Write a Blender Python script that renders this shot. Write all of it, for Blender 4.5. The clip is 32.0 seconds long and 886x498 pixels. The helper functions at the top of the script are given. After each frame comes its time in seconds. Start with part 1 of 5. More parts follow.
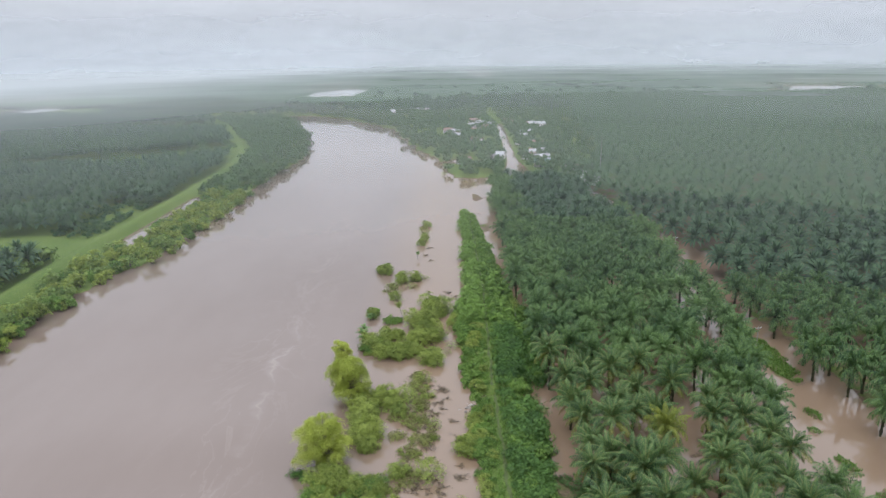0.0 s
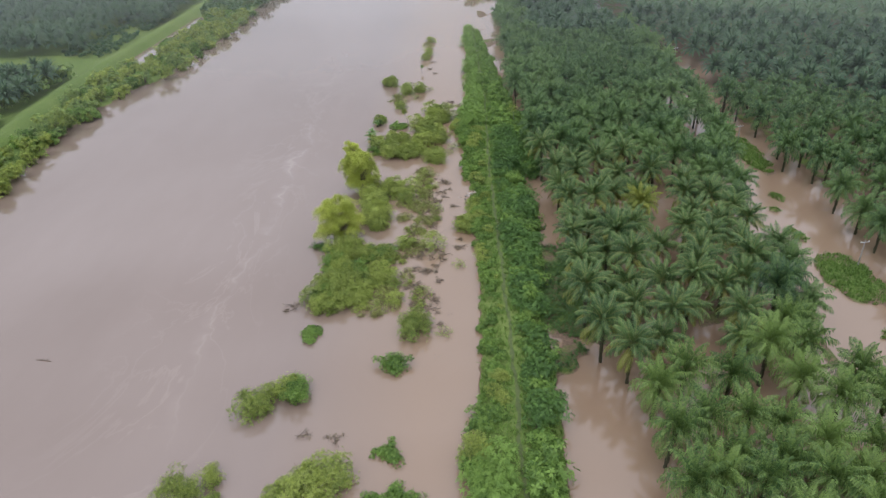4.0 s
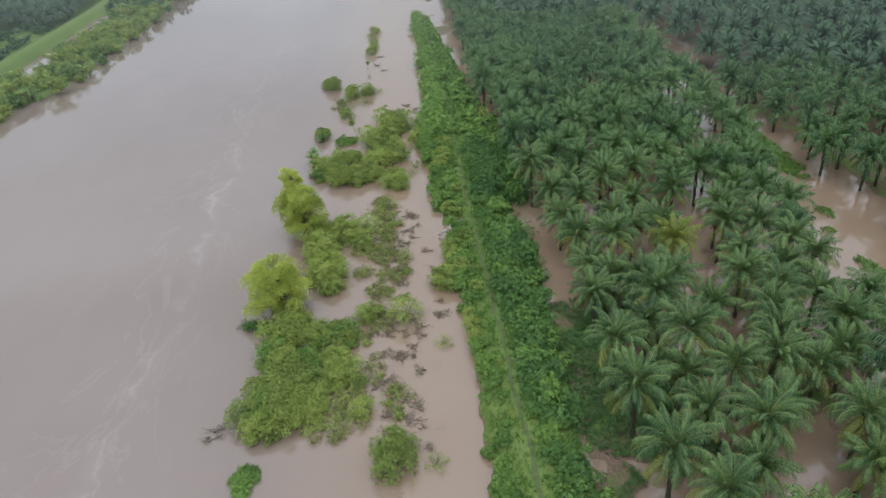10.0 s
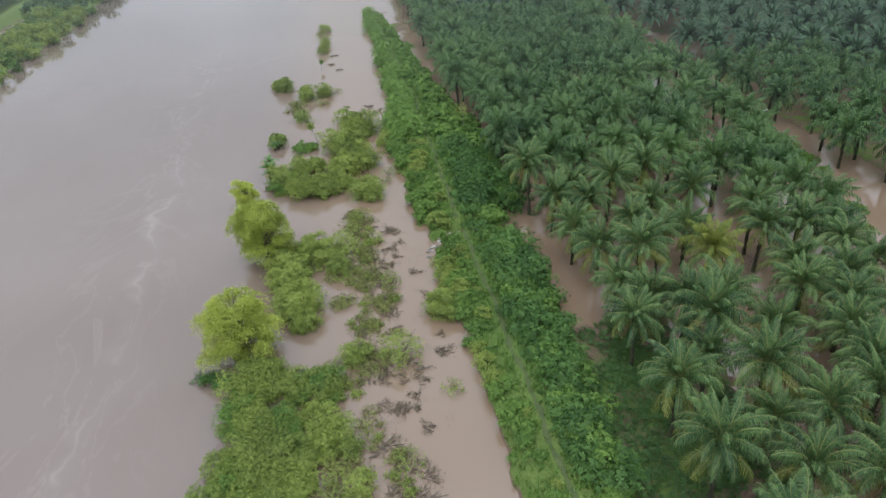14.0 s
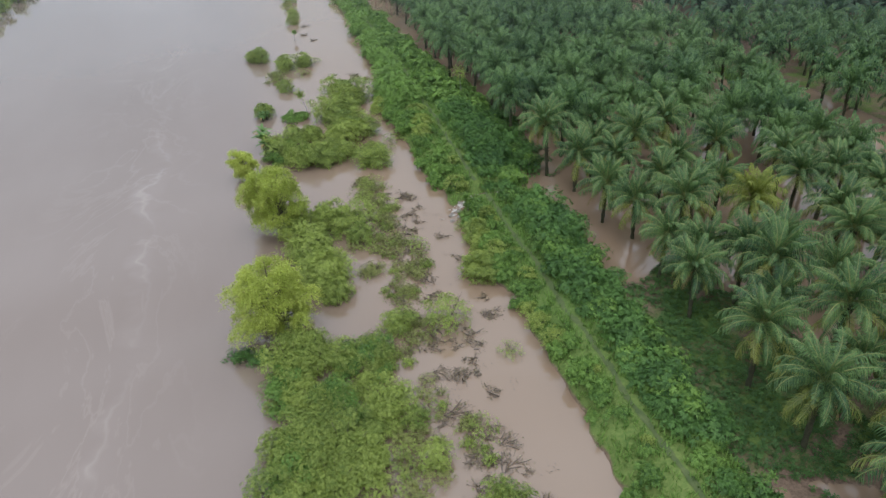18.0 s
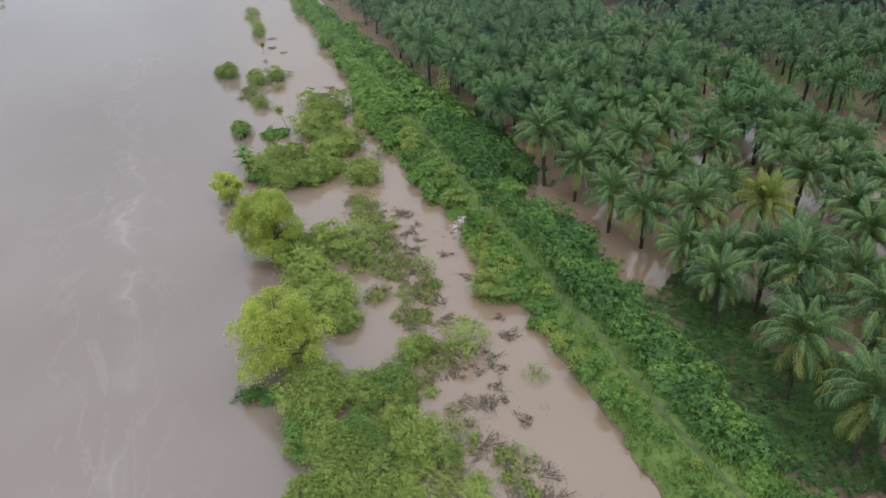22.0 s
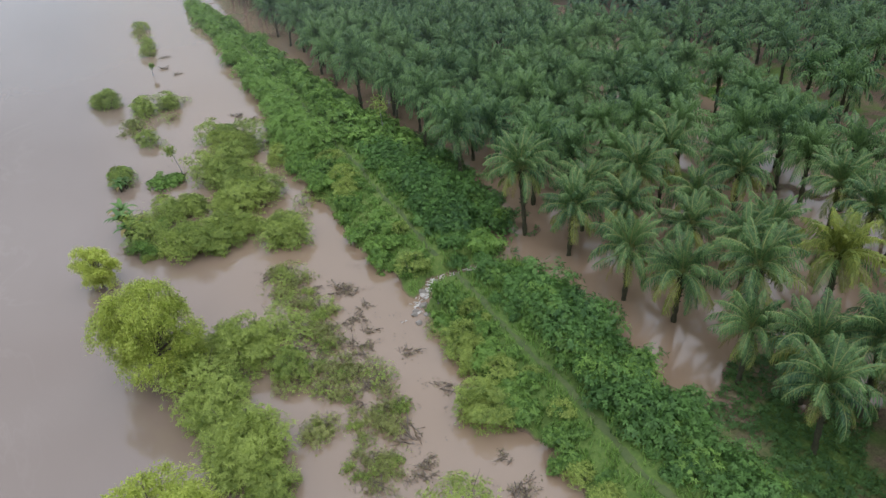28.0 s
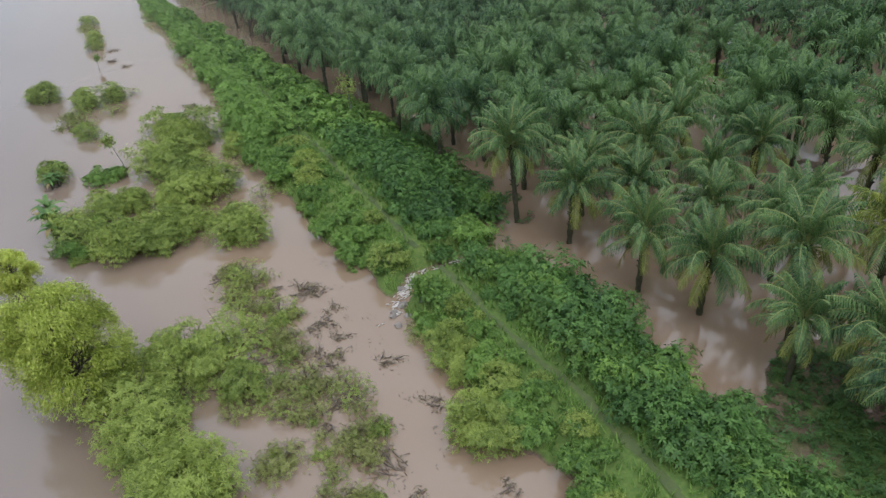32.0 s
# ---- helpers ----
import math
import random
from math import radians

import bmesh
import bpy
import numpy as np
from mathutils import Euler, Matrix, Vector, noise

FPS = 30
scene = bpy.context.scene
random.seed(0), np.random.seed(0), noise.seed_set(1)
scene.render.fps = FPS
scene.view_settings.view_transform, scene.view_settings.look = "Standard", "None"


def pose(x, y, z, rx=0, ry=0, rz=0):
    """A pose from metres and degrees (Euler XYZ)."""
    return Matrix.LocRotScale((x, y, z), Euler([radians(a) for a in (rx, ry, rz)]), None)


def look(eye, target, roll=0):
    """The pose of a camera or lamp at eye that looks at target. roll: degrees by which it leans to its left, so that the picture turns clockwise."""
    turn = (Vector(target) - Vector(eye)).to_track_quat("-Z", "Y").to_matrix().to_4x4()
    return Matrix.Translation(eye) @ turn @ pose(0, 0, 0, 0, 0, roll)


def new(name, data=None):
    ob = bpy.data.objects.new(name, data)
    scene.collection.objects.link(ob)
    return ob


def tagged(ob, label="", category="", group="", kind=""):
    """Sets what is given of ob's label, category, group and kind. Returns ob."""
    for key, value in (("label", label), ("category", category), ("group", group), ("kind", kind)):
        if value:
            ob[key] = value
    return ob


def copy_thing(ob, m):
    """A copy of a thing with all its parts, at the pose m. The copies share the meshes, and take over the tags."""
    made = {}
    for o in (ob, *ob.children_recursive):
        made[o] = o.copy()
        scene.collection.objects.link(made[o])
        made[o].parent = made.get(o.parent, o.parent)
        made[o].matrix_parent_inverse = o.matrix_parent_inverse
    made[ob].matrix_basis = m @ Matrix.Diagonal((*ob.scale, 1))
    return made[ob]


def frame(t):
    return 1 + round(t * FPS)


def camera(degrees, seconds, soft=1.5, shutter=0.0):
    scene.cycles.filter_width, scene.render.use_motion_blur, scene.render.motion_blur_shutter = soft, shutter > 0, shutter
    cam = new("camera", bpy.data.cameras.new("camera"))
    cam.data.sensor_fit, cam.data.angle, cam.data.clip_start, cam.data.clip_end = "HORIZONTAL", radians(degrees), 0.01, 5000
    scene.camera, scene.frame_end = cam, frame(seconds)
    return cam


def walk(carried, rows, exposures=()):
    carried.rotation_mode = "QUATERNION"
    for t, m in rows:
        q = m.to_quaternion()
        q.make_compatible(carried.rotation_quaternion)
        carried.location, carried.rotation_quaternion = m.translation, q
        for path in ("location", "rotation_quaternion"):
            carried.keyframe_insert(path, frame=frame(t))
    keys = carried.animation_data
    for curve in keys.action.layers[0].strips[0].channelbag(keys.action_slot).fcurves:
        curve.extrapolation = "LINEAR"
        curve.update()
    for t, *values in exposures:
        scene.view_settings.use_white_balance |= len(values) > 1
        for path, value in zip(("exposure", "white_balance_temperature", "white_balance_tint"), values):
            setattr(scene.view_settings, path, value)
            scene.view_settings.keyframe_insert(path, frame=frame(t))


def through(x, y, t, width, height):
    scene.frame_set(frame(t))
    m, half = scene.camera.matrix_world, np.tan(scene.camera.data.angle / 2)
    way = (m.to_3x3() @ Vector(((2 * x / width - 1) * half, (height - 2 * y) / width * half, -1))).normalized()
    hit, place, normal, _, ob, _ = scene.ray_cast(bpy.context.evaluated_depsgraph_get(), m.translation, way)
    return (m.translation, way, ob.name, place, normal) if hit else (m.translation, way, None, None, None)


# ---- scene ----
cam = camera(66.0, 32.0, soft=1.4)
PATH = [
    (0, (-0.6, -0.3, 68.9), (-0.588, 1.622, 68.352), -0.7),
    (0.5, (-1.176, -3.3, 68.308), (-1.163, -1.378, 67.754), -0.4),
    (1, (-1.562, -6.717, 68.283), (-1.549, -4.795, 67.726), -0.3),
    (1.5, (-1.794, -10.03, 68.304), (-1.78, -8.108, 67.749), -0.3),
    (2, (-1.945, -12.619, 68.035), (-1.93, -10.698, 67.482), -0.2),
    (2.5, (-1.607, -14.053, 67.431), (-1.595, -12.155, 66.801), -0.5),
    (3, (-0.974, -14.74, 66.947), (-0.969, -12.886, 66.198), -1.0),
    (3.5, (-0.267, -15.773, 66.425), (-0.274, -13.973, 65.554), -1.3),
    (4, (0.815, -16.391, 65.832), (0.792, -14.651, 64.845), -1.7),
    (4.5, (1.211, -15.403, 65.709), (1.19, -13.674, 64.704), -1.9),
    (6.5, (0.506, -6.62, 64.738), (0.526, -4.889, 63.736), -2.5),
    (7, (0.061, -3.323, 64.281), (0.083, -1.593, 63.279), -2.7),
    (7.5, (0.023, 0.359, 63.6), (0.08, 2.09, 62.599), -2.9),
    (8, (-0.589, 4.158, 63.11), (-0.52, 5.888, 62.11), -3.0),
    (8.5, (-1.0, 8.033, 62.63), (-0.926, 9.762, 61.628), -3.2),
    (9, (-1.471, 11.816, 61.956), (-1.389, 13.541, 60.947), -3.2),
    (9.5, (-1.858, 15.368, 61.026), (-1.768, 17.086, 60.006), -3.2),
    (10, (-1.975, 19.031, 59.915), (-1.863, 20.742, 58.885), -3.3),
    (10.5, (-2.073, 22.468, 58.956), (-1.936, 24.171, 57.915), -3.3),
    (11, (-2.259, 25.747, 58.257), (-2.104, 27.45, 57.22), -3.4),
    (11.5, (-2.627, 28.447, 57.511), (-2.458, 30.152, 56.479), -3.4),
    (12, (-2.983, 30.662, 56.548), (-2.79, 32.368, 55.521), -3.5),
    (12.5, (-3.871, 32.324, 55.686), (-3.666, 34.029, 54.661), -3.4),
    (13, (-4.728, 33.663, 54.918), (-4.515, 35.369, 53.896), -3.4),
    (13.5, (-5.86, 35.076, 53.73), (-5.618, 36.779, 52.709), -3.2),
    (14, (-6.921, 36.083, 52.668), (-6.655, 37.782, 51.648), -3.2),
    (14.5, (-8.074, 36.747, 51.732), (-7.795, 38.445, 50.712), -3.2),
    (16.5, (-13.265, 39.281, 48.911), (-12.895, 40.945, 47.865), -3.0),
    (17, (-14.931, 39.777, 48.807), (-14.557, 41.436, 47.754), -2.8),
    (17.5, (-16.262, 40.45, 48.36), (-15.866, 42.098, 47.299), -2.8),
    (18, (-17.66, 41.065, 48.254), (-17.246, 42.706, 47.189), -2.8),
    (18.5, (-18.933, 41.679, 48.204), (-18.512, 43.314, 47.132), -2.8),
    (19, (-19.925, 42.388, 48.141), (-19.486, 44.019, 47.071), -2.8),
    (19.5, (-20.657, 43.143, 47.973), (-20.189, 44.764, 46.899), -3.0),
    (20, (-21.473, 43.982, 48.126), (-20.993, 45.6, 47.053), -3.0),
    (20.5, (-21.935, 44.713, 48.248), (-21.448, 46.334, 47.183), -3.1),
    (21, (-22.175, 45.158, 48.237), (-21.675, 46.774, 47.17), -3.1),
    (21.5, (-22.214, 45.653, 48.05), (-21.696, 47.261, 46.98), -3.1),
    (22, (-22.184, 46.471, 48.103), (-21.655, 48.085, 47.047), -3.2),
    (22.5, (-21.931, 47.825, 48.311), (-21.394, 49.452, 47.28), -3.3),
    (23, (-21.631, 49.648, 48.199), (-21.082, 51.284, 47.187), -3.3),
    (23.5, (-21.233, 51.771, 48.04), (-20.675, 53.408, 47.034), -3.4),
    (24, (-20.787, 54.0, 47.903), (-20.219, 55.633, 46.898), -3.5),
    (24.5, (-20.317, 56.242, 47.613), (-19.728, 57.867, 46.608), -3.5),
    (25, (-19.631, 58.584, 47.26), (-19.016, 60.2, 46.254), -3.7),
    (25.5, (-19.026, 61.05, 46.431), (-18.393, 62.658, 45.425), -3.6),
    (26, (-18.401, 63.463, 45.515), (-17.753, 65.063, 44.505), -3.6),
    (26.5, (-17.752, 65.725, 44.455), (-17.073, 67.302, 43.429), -3.7),
    (28.5, (-15.198, 73.857, 40.901), (-14.47, 75.394, 39.849), -3.8),
    (29, (-14.446, 75.612, 40.005), (-13.698, 77.14, 38.953), -4.0),
    (29.5, (-13.727, 77.158, 39.0), (-12.948, 78.673, 37.953), -4.1),
    (30, (-13.271, 78.54, 38.1), (-12.484, 80.056, 37.059), -4.1),
    (30.5, (-12.988, 79.435, 37.14), (-12.199, 80.954, 36.105), -4.1),
    (31, (-12.947, 79.777, 36.223), (-12.157, 81.298, 35.192), -4.1),
    (31.5, (-12.963, 79.826, 35.249), (-12.17, 81.348, 34.221), -4.0),
    (32, (-12.96, 79.694, 34.632), (-12.171, 81.215, 33.6), -4.1),
]
walk(cam, [(t, look(eye, target, roll)) for t, eye, target, roll in PATH],
     [(0.0, 0.18, 6000, 14), (2.2, 0.17, 6000, 14), (3.0, 0.16, 6050, 17), (4.4, 0.13, 6050, 17), (6.4, 0.08, 5820, 10), (32.0, 0.07, 5820, 11)])

# ---- sky and light: a bright, low overcast ----
world = bpy.data.worlds.new("overcast_sky")
scene.world = world
world.use_nodes = True
wn, wl = world.node_tree.nodes, world.node_tree.links
wn.clear()
w_out = wn.new("ShaderNodeOutputWorld")
w_bg = wn.new("ShaderNodeBackground")
w_sky = wn.new("ShaderNodeTexSky")
w_sky.sky_type, w_sky.sun_disc = "NISHITA", False
w_sky.sun_elevation, w_sky.sun_rotation = radians(58), radians(200)
w_sky.air_density, w_sky.dust_density = 1.2, 4.0
w_co = wn.new("ShaderNodeTexCoord")
w_map = wn.new("ShaderNodeMapping")
w_map.inputs["Scale"].default_value = (1.6, 1.6, 9.0)
w_noise = wn.new("ShaderNodeTexNoise")
w_noise.inputs["Scale"].default_value, w_noise.inputs["Detail"].default_value = 1.3, 4.0
w_noise.inputs["Roughness"].default_value, w_noise.inputs["Distortion"].default_value = 0.55, 0.5
w_ramp = wn.new("ShaderNodeValToRGB")
w_ramp.color_ramp.elements[0].position, w_ramp.color_ramp.elements[0].color = 0.30, (5.05, 5.22, 5.32, 1)
w_ramp.color_ramp.elements[1].position, w_ramp.color_ramp.elements[1].color = 0.72, (7.45, 7.66, 7.75, 1)
w_mix = wn.new("ShaderNodeMixRGB")
w_mix.inputs["Fac"].default_value = 0.92
wl.new(w_co.outputs["Generated"], w_map.inputs["Vector"])
wl.new(w_map.outputs["Vector"], w_noise.inputs["Vector"])
wl.new(w_noise.outputs["Fac"], w_ramp.inputs["Fac"])
wl.new(w_sky.outputs["Color"], w_mix.inputs["Color1"])
wl.new(w_ramp.outputs["Color"], w_mix.inputs["Color2"])
# an overcast sky is brighter overhead than at the horizon
w_sep = wn.new("ShaderNodeSeparateXYZ")
w_up = wn.new("ShaderNodeMapRange")
w_up.inputs["From Min"].default_value, w_up.inputs["From Max"].default_value = 0.0, 0.9
w_up.inputs["To Min"].default_value, w_up.inputs["To Max"].default_value = 0.77, 2.1
wl.new(w_co.outputs["Generated"], w_sep.inputs[0])
wl.new(w_sep.outputs["Z"], w_up.inputs["Value"])
w_mul = wn.new("ShaderNodeVectorMath")
w_mul.operation = "SCALE"
wl.new(w_mix.outputs["Color"], w_mul.inputs[0])
wl.new(w_up.outputs["Result"], w_mul.inputs["Scale"])
wl.new(w_mul.outputs["Vector"], w_bg.inputs["Color"])
w_bg.inputs["Strength"].default_value = 0.105
wl.new(w_bg.outputs["Background"], w_out.inputs["Surface"])
sun = new("sun", bpy.data.lights.new("sun", "SUN"))
sun.data.energy, sun.data.angle, sun.data.color = 1.4, radians(50), (1.0, 0.98, 0.95)
sun.matrix_world = look((0, 0, 200), (18, 50, 100))

# ---- materials ----


def principled(name, rough=0.8, spec=0.3):
    m = bpy.data.materials.new(name)
    m.use_nodes = True
    b = m.node_tree.nodes["Principled BSDF"]
    b.inputs["Roughness"].default_value = rough
    b.inputs["Specular IOR Level"].default_value = spec
    return m, m.node_tree.nodes, m.node_tree.links, b


def ramp(n, stops):
    r = n.new("ShaderNodeValToRGB")
    e = r.color_ramp.elements
    while len(e) < len(stops):
        e.new(0.5)
    for el, (p, c) in zip(e, stops):
        el.position, el.color = p, (*c, 1)
    return r


def place_noise(n, l, scale, detail=4.0, rough=0.55, stretch=None):
    g = n.new("ShaderNodeNewGeometry")
    t = n.new("ShaderNodeTexNoise")
    t.inputs["Scale"].default_value, t.inputs["Detail"].default_value, t.inputs["Roughness"].default_value = scale, detail, rough
    if stretch:
        mp = n.new("ShaderNodeMapping")
        mp.inputs["Scale"].default_value = stretch
        l.new(g.outputs["Position"], mp.inputs["Vector"])
        l.new(mp.outputs["Vector"], t.inputs["Vector"])
    else:
        l.new(g.outputs["Position"], t.inputs["Vector"])
    return t


def bump(n, l, b, source, strength, distance):
    bp = n.new("ShaderNodeBump")
    bp.inputs["Strength"].default_value, bp.inputs["Distance"].default_value = strength, distance
    l.new(source, bp.inputs["Height"])
    l.new(bp.outputs["Normal"], b.inputs["Normal"])


def surface(name, a, c, scale=1.0, rough=0.85, spec=0.25, fine=12.0, relief=0.3, dist=0.05):
    """A matt surface that varies at two scales between the colours a and c."""
    m, n, l, b = principled(name, rough, spec)
    big, small = place_noise(n, l, scale), place_noise(n, l, scale * fine)
    mx = n.new("ShaderNodeMixRGB")
    mx.inputs["Fac"].default_value = 0.45
    l.new(big.outputs["Fac"], mx.inputs["Color1"])
    l.new(small.outputs["Fac"], mx.inputs["Color2"])
    r = ramp(n, [(0.3, a), (0.7, c)])
    l.new(mx.outputs["Color"], r.inputs["Fac"])
    l.new(r.outputs["Color"], b.inputs["Base Color"])
    bump(n, l, b, small.outputs["Fac"], relief, dist)
    return m


def foliage(name, dark, light, through=0.25, rough=0.55, spec=0.3):
    """Leaves: colour by plant, by leaf and by a slow change over the place; some light passes through."""
    m, n, l, b = principled(name, rough, spec)
    info, geo = n.new("ShaderNodeObjectInfo"), n.new("ShaderNodeNewGeometry")
    slow = place_noise(n, l, 0.12, 3.0)
    add = n.new("ShaderNodeMath")
    add.operation = "MULTIPLY_ADD"
    add.inputs[1].default_value = 0.34
    l.new(info.outputs["Random"], add.inputs[0])
    add2 = n.new("ShaderNodeMath")
    add2.operation = "MULTIPLY_ADD"
    add2.inputs[1].default_value = 0.56
    l.new(geo.outputs["Random Per Island"], add2.inputs[0])
    half = n.new("ShaderNodeMath")
    half.operation = "MULTIPLY"
    half.inputs[1].default_value = 0.6
    l.new(slow.outputs["Fac"], half.inputs[0])
    l.new(half.outputs[0], add.inputs[2])
    l.new(add.outputs[0], add2.inputs[2])
    r = ramp(n, [(0.36, dark), (1.0, light)])
    l.new(add2.outputs[0], r.inputs["Fac"])
    l.new(r.outputs["Color"], b.inputs["Base Color"])
    tr = n.new("ShaderNodeBsdfTranslucent")
    l.new(r.outputs["Color"], tr.inputs["Color"])
    mix = n.new("ShaderNodeMixShader")
    mix.inputs["Fac"].default_value = through
    l.new(b.outputs["BSDF"], mix.inputs[1])
    l.new(tr.outputs["BSDF"], mix.inputs[2])
    l.new(mix.outputs["Shader"], n["Material Output"].inputs["Surface"])
    return m


def muddy_water():
    m, n, l, b = principled("muddy_water", 0.07, 0.85)
    slow = place_noise(n, l, 0.02, 5.0, 0.6, (1.0, 0.35, 1.0))
    swirl = place_noise(n, l, 0.028, 5.0, 0.58, (1.5, 0.7, 1.0))
    swirl.inputs["Distortion"].default_value = 2.6
    base = ramp(n, [(0.3, (0.164, 0.122, 0.096)), (0.7, (0.204, 0.157, 0.129))])
    l.new(slow.outputs["Fac"], base.inputs["Fac"])
    geo, sep, band = n.new("ShaderNodeNewGeometry"), n.new("ShaderNodeSeparateXYZ"), n.new("ShaderNodeMapRange")
    l.new(geo.outputs["Position"], sep.inputs[0])
    band.inputs["From Min"].default_value, band.inputs["From Max"].default_value = -75.0, -5.0
    l.new(sep.outputs["X"], band.inputs["Value"])
    drift = ramp(n, [(0.28, (0.05, 0.05, 0.05)), (0.50, (1, 1, 1)), (0.66, (0.05, 0.05, 0.05))])
    l.new(band.outputs["Result"], drift.inputs["Fac"])
    line = ramp(n, [(0.485, (0, 0, 0)), (0.505, (1, 1, 1)), (0.525, (0, 0, 0))])
    l.new(swirl.outputs["Fac"], line.inputs["Fac"])
    mx = n.new("ShaderNodeMixRGB")
    mx.inputs["Color2"].default_value = (0.37, 0.30, 0.255, 1)
    f = n.new("ShaderNodeMath")
    f.operation = "MULTIPLY"
    l.new(drift.outputs["Color"], f.inputs[1])
    l.new(line.outputs["Color"], f.inputs[0])
    f2 = n.new("ShaderNodeMath")
    f2.operation = "MULTIPLY"
    f2.inputs[1].default_value = 0.15
    l.new(f.outputs[0], f2.inputs[0])
    l.new(f2.outputs[0], mx.inputs["Fac"])
    # one long winding line of pale scum where the current shears
    wind = place_noise(n, l, 0.045, 4.0, 0.62, (1.0, 1.0, 1.0))
    patch = place_noise(n, l, 0.09, 3.0, 0.6)
    off = n.new("ShaderNodeMath")
    off.operation, off.inputs[1].default_value = "MULTIPLY_ADD", 16.0
    l.new(wind.outputs["Fac"], off.inputs[0])
    l.new(sep.outputs["X"], off.inputs[2])
    seam_at = n.new("ShaderNodeMapRange")
    seam_at.inputs["From Min"].default_value, seam_at.inputs["From Max"].default_value = -35.0, -25.0
    l.new(off.outputs[0], seam_at.inputs["Value"])
    seam = ramp(n, [(0.28, (0, 0, 0)), (0.46, (0.45, 0.45, 0.45)), (0.50, (1, 1, 1)), (0.55, (0.25, 0.25, 0.25)), (0.75, (0, 0, 0))])
    l.new(seam_at.outputs["Result"], seam.inputs["Fac"])
    worn = ramp(n, [(0.38, (0, 0, 0)), (0.62, (0.40, 0.40, 0.40))])
    l.new(patch.outputs["Fac"], worn.inputs["Fac"])
    reach = n.new("ShaderNodeMapRange")
    reach.inputs["From Min"].default_value, reach.inputs["From Max"].default_value = 0.0, 240.0
    l.new(sep.outputs["Y"], reach.inputs["Value"])
    run = ramp(n, [(0.15, (0, 0, 0)), (0.32, (1, 1, 1)), (0.62, (1, 1, 1)), (0.80, (0.1, 0.1, 0.1))])
    l.new(reach.outputs["Result"], run.inputs["Fac"])
    held = n.new("ShaderNodeMath")
    held.operation = "MULTIPLY"
    l.new(seam.outputs["Color"], held.inputs[0])
    l.new(run.outputs["Color"], held.inputs[1])
    scum = n.new("ShaderNodeMath")
    scum.operation = "MULTIPLY"
    l.new(held.outputs[0], scum.inputs[0])
    l.new(worn.outputs["Color"], scum.inputs[1])
    pale = n.new("ShaderNodeMixRGB")
    pale.inputs["Color2"].default_value = (0.34, 0.285, 0.25, 1)
    l.new(scum.outputs[0], pale.inputs["Fac"])
    l.new(mx.outputs["Color"], pale.inputs["Color1"])
    slack = n.new("ShaderNodeMapRange")
    slack.inputs["From Min"].default_value, slack.inputs["From Max"].default_value = -24.0, -4.0
    l.new(sep.outputs["X"], slack.inputs["Value"])
    silt = n.new("ShaderNodeMixRGB")
    silt.inputs["Color2"].default_value = (0.226, 0.157, 0.104, 1)
    half = n.new("ShaderNodeMath")
    half.operation = "MULTIPLY"
    half.inputs[1].default_value = 0.95
    l.new(slack.outputs["Result"], half.inputs[0])
    l.new(half.outputs[0], silt.inputs["Fac"])
    l.new(base.outputs["Color"], silt.inputs["Color1"])
    l.new(silt.outputs["Color"], mx.inputs["Color1"])
    l.new(pale.outputs["Color"], b.inputs["Base Color"])
    b.inputs["IOR"].default_value = 1.5
    rip = place_noise(n, l, 1.1, 4.0, 0.6, (1.0, 0.6, 1.0))
    bump(n, l, b, rip.outputs["Fac"], 0.12, 0.06)
    return m


def ground_material():
    """Wet brown earth low down, rough grass on what stands clear of the flood."""
    m, n, l, b = principled("wet_earth_and_grass", 0.9, 0.2)
    geo = n.new("ShaderNodeNewGeometry")
    sep = n.new("ShaderNodeSeparateXYZ")
    l.new(geo.outputs["Position"], sep.inputs[0])
    med, fine, slow = place_noise(n, l, 0.35, 5.0), place_noise(n, l, 3.0, 5.0, 0.65), place_noise(n, l, 0.02, 4.0)
    grass = ramp(n, [(0.32, (0.044, 0.086, 0.022)), (0.5, (0.096, 0.145, 0.033)), (0.66, (0.160, 0.198, 0.056))])
    mx = n.new("ShaderNodeMixRGB")
    mx.inputs["Fac"].default_value = 0.5
    l.new(fine.outputs["Fac"], mx.inputs["Color1"])
    l.new(slow.outputs["Fac"], mx.inputs["Color2"])
    l.new(mx.outputs["Color"], grass.inputs["Fac"])
    earth = ramp(n, [(0.3, (0.095, 0.066, 0.046)), (0.7, (0.20, 0.140, 0.098))])
    l.new(fine.outputs["Fac"], earth.inputs["Fac"])
    hi = n.new("ShaderNodeMath")
    hi.operation = "MULTIPLY_ADD"
    hi.inputs[1].default_value = 0.8
    l.new(med.outputs["Fac"], hi.inputs[0])
    l.new(sep.outputs["Z"], hi.inputs[2])
    edge = ramp(n, [(0.46, (0, 0, 0)), (0.66, (1, 1, 1))])
    l.new(hi.outputs[0], edge.inputs["Fac"])
    fin = n.new("ShaderNodeMixRGB")
    l.new(edge.outputs["Color"], fin.inputs["Fac"])
    l.new(earth.outputs["Color"], fin.inputs["Color1"])
    l.new(grass.outputs["Color"], fin.inputs["Color2"])
    l.new(fin.outputs["Color"], b.inputs["Base Color"])
    bump(n, l, b, fine.outputs["Fac"], 0.6, 0.15)
    return m


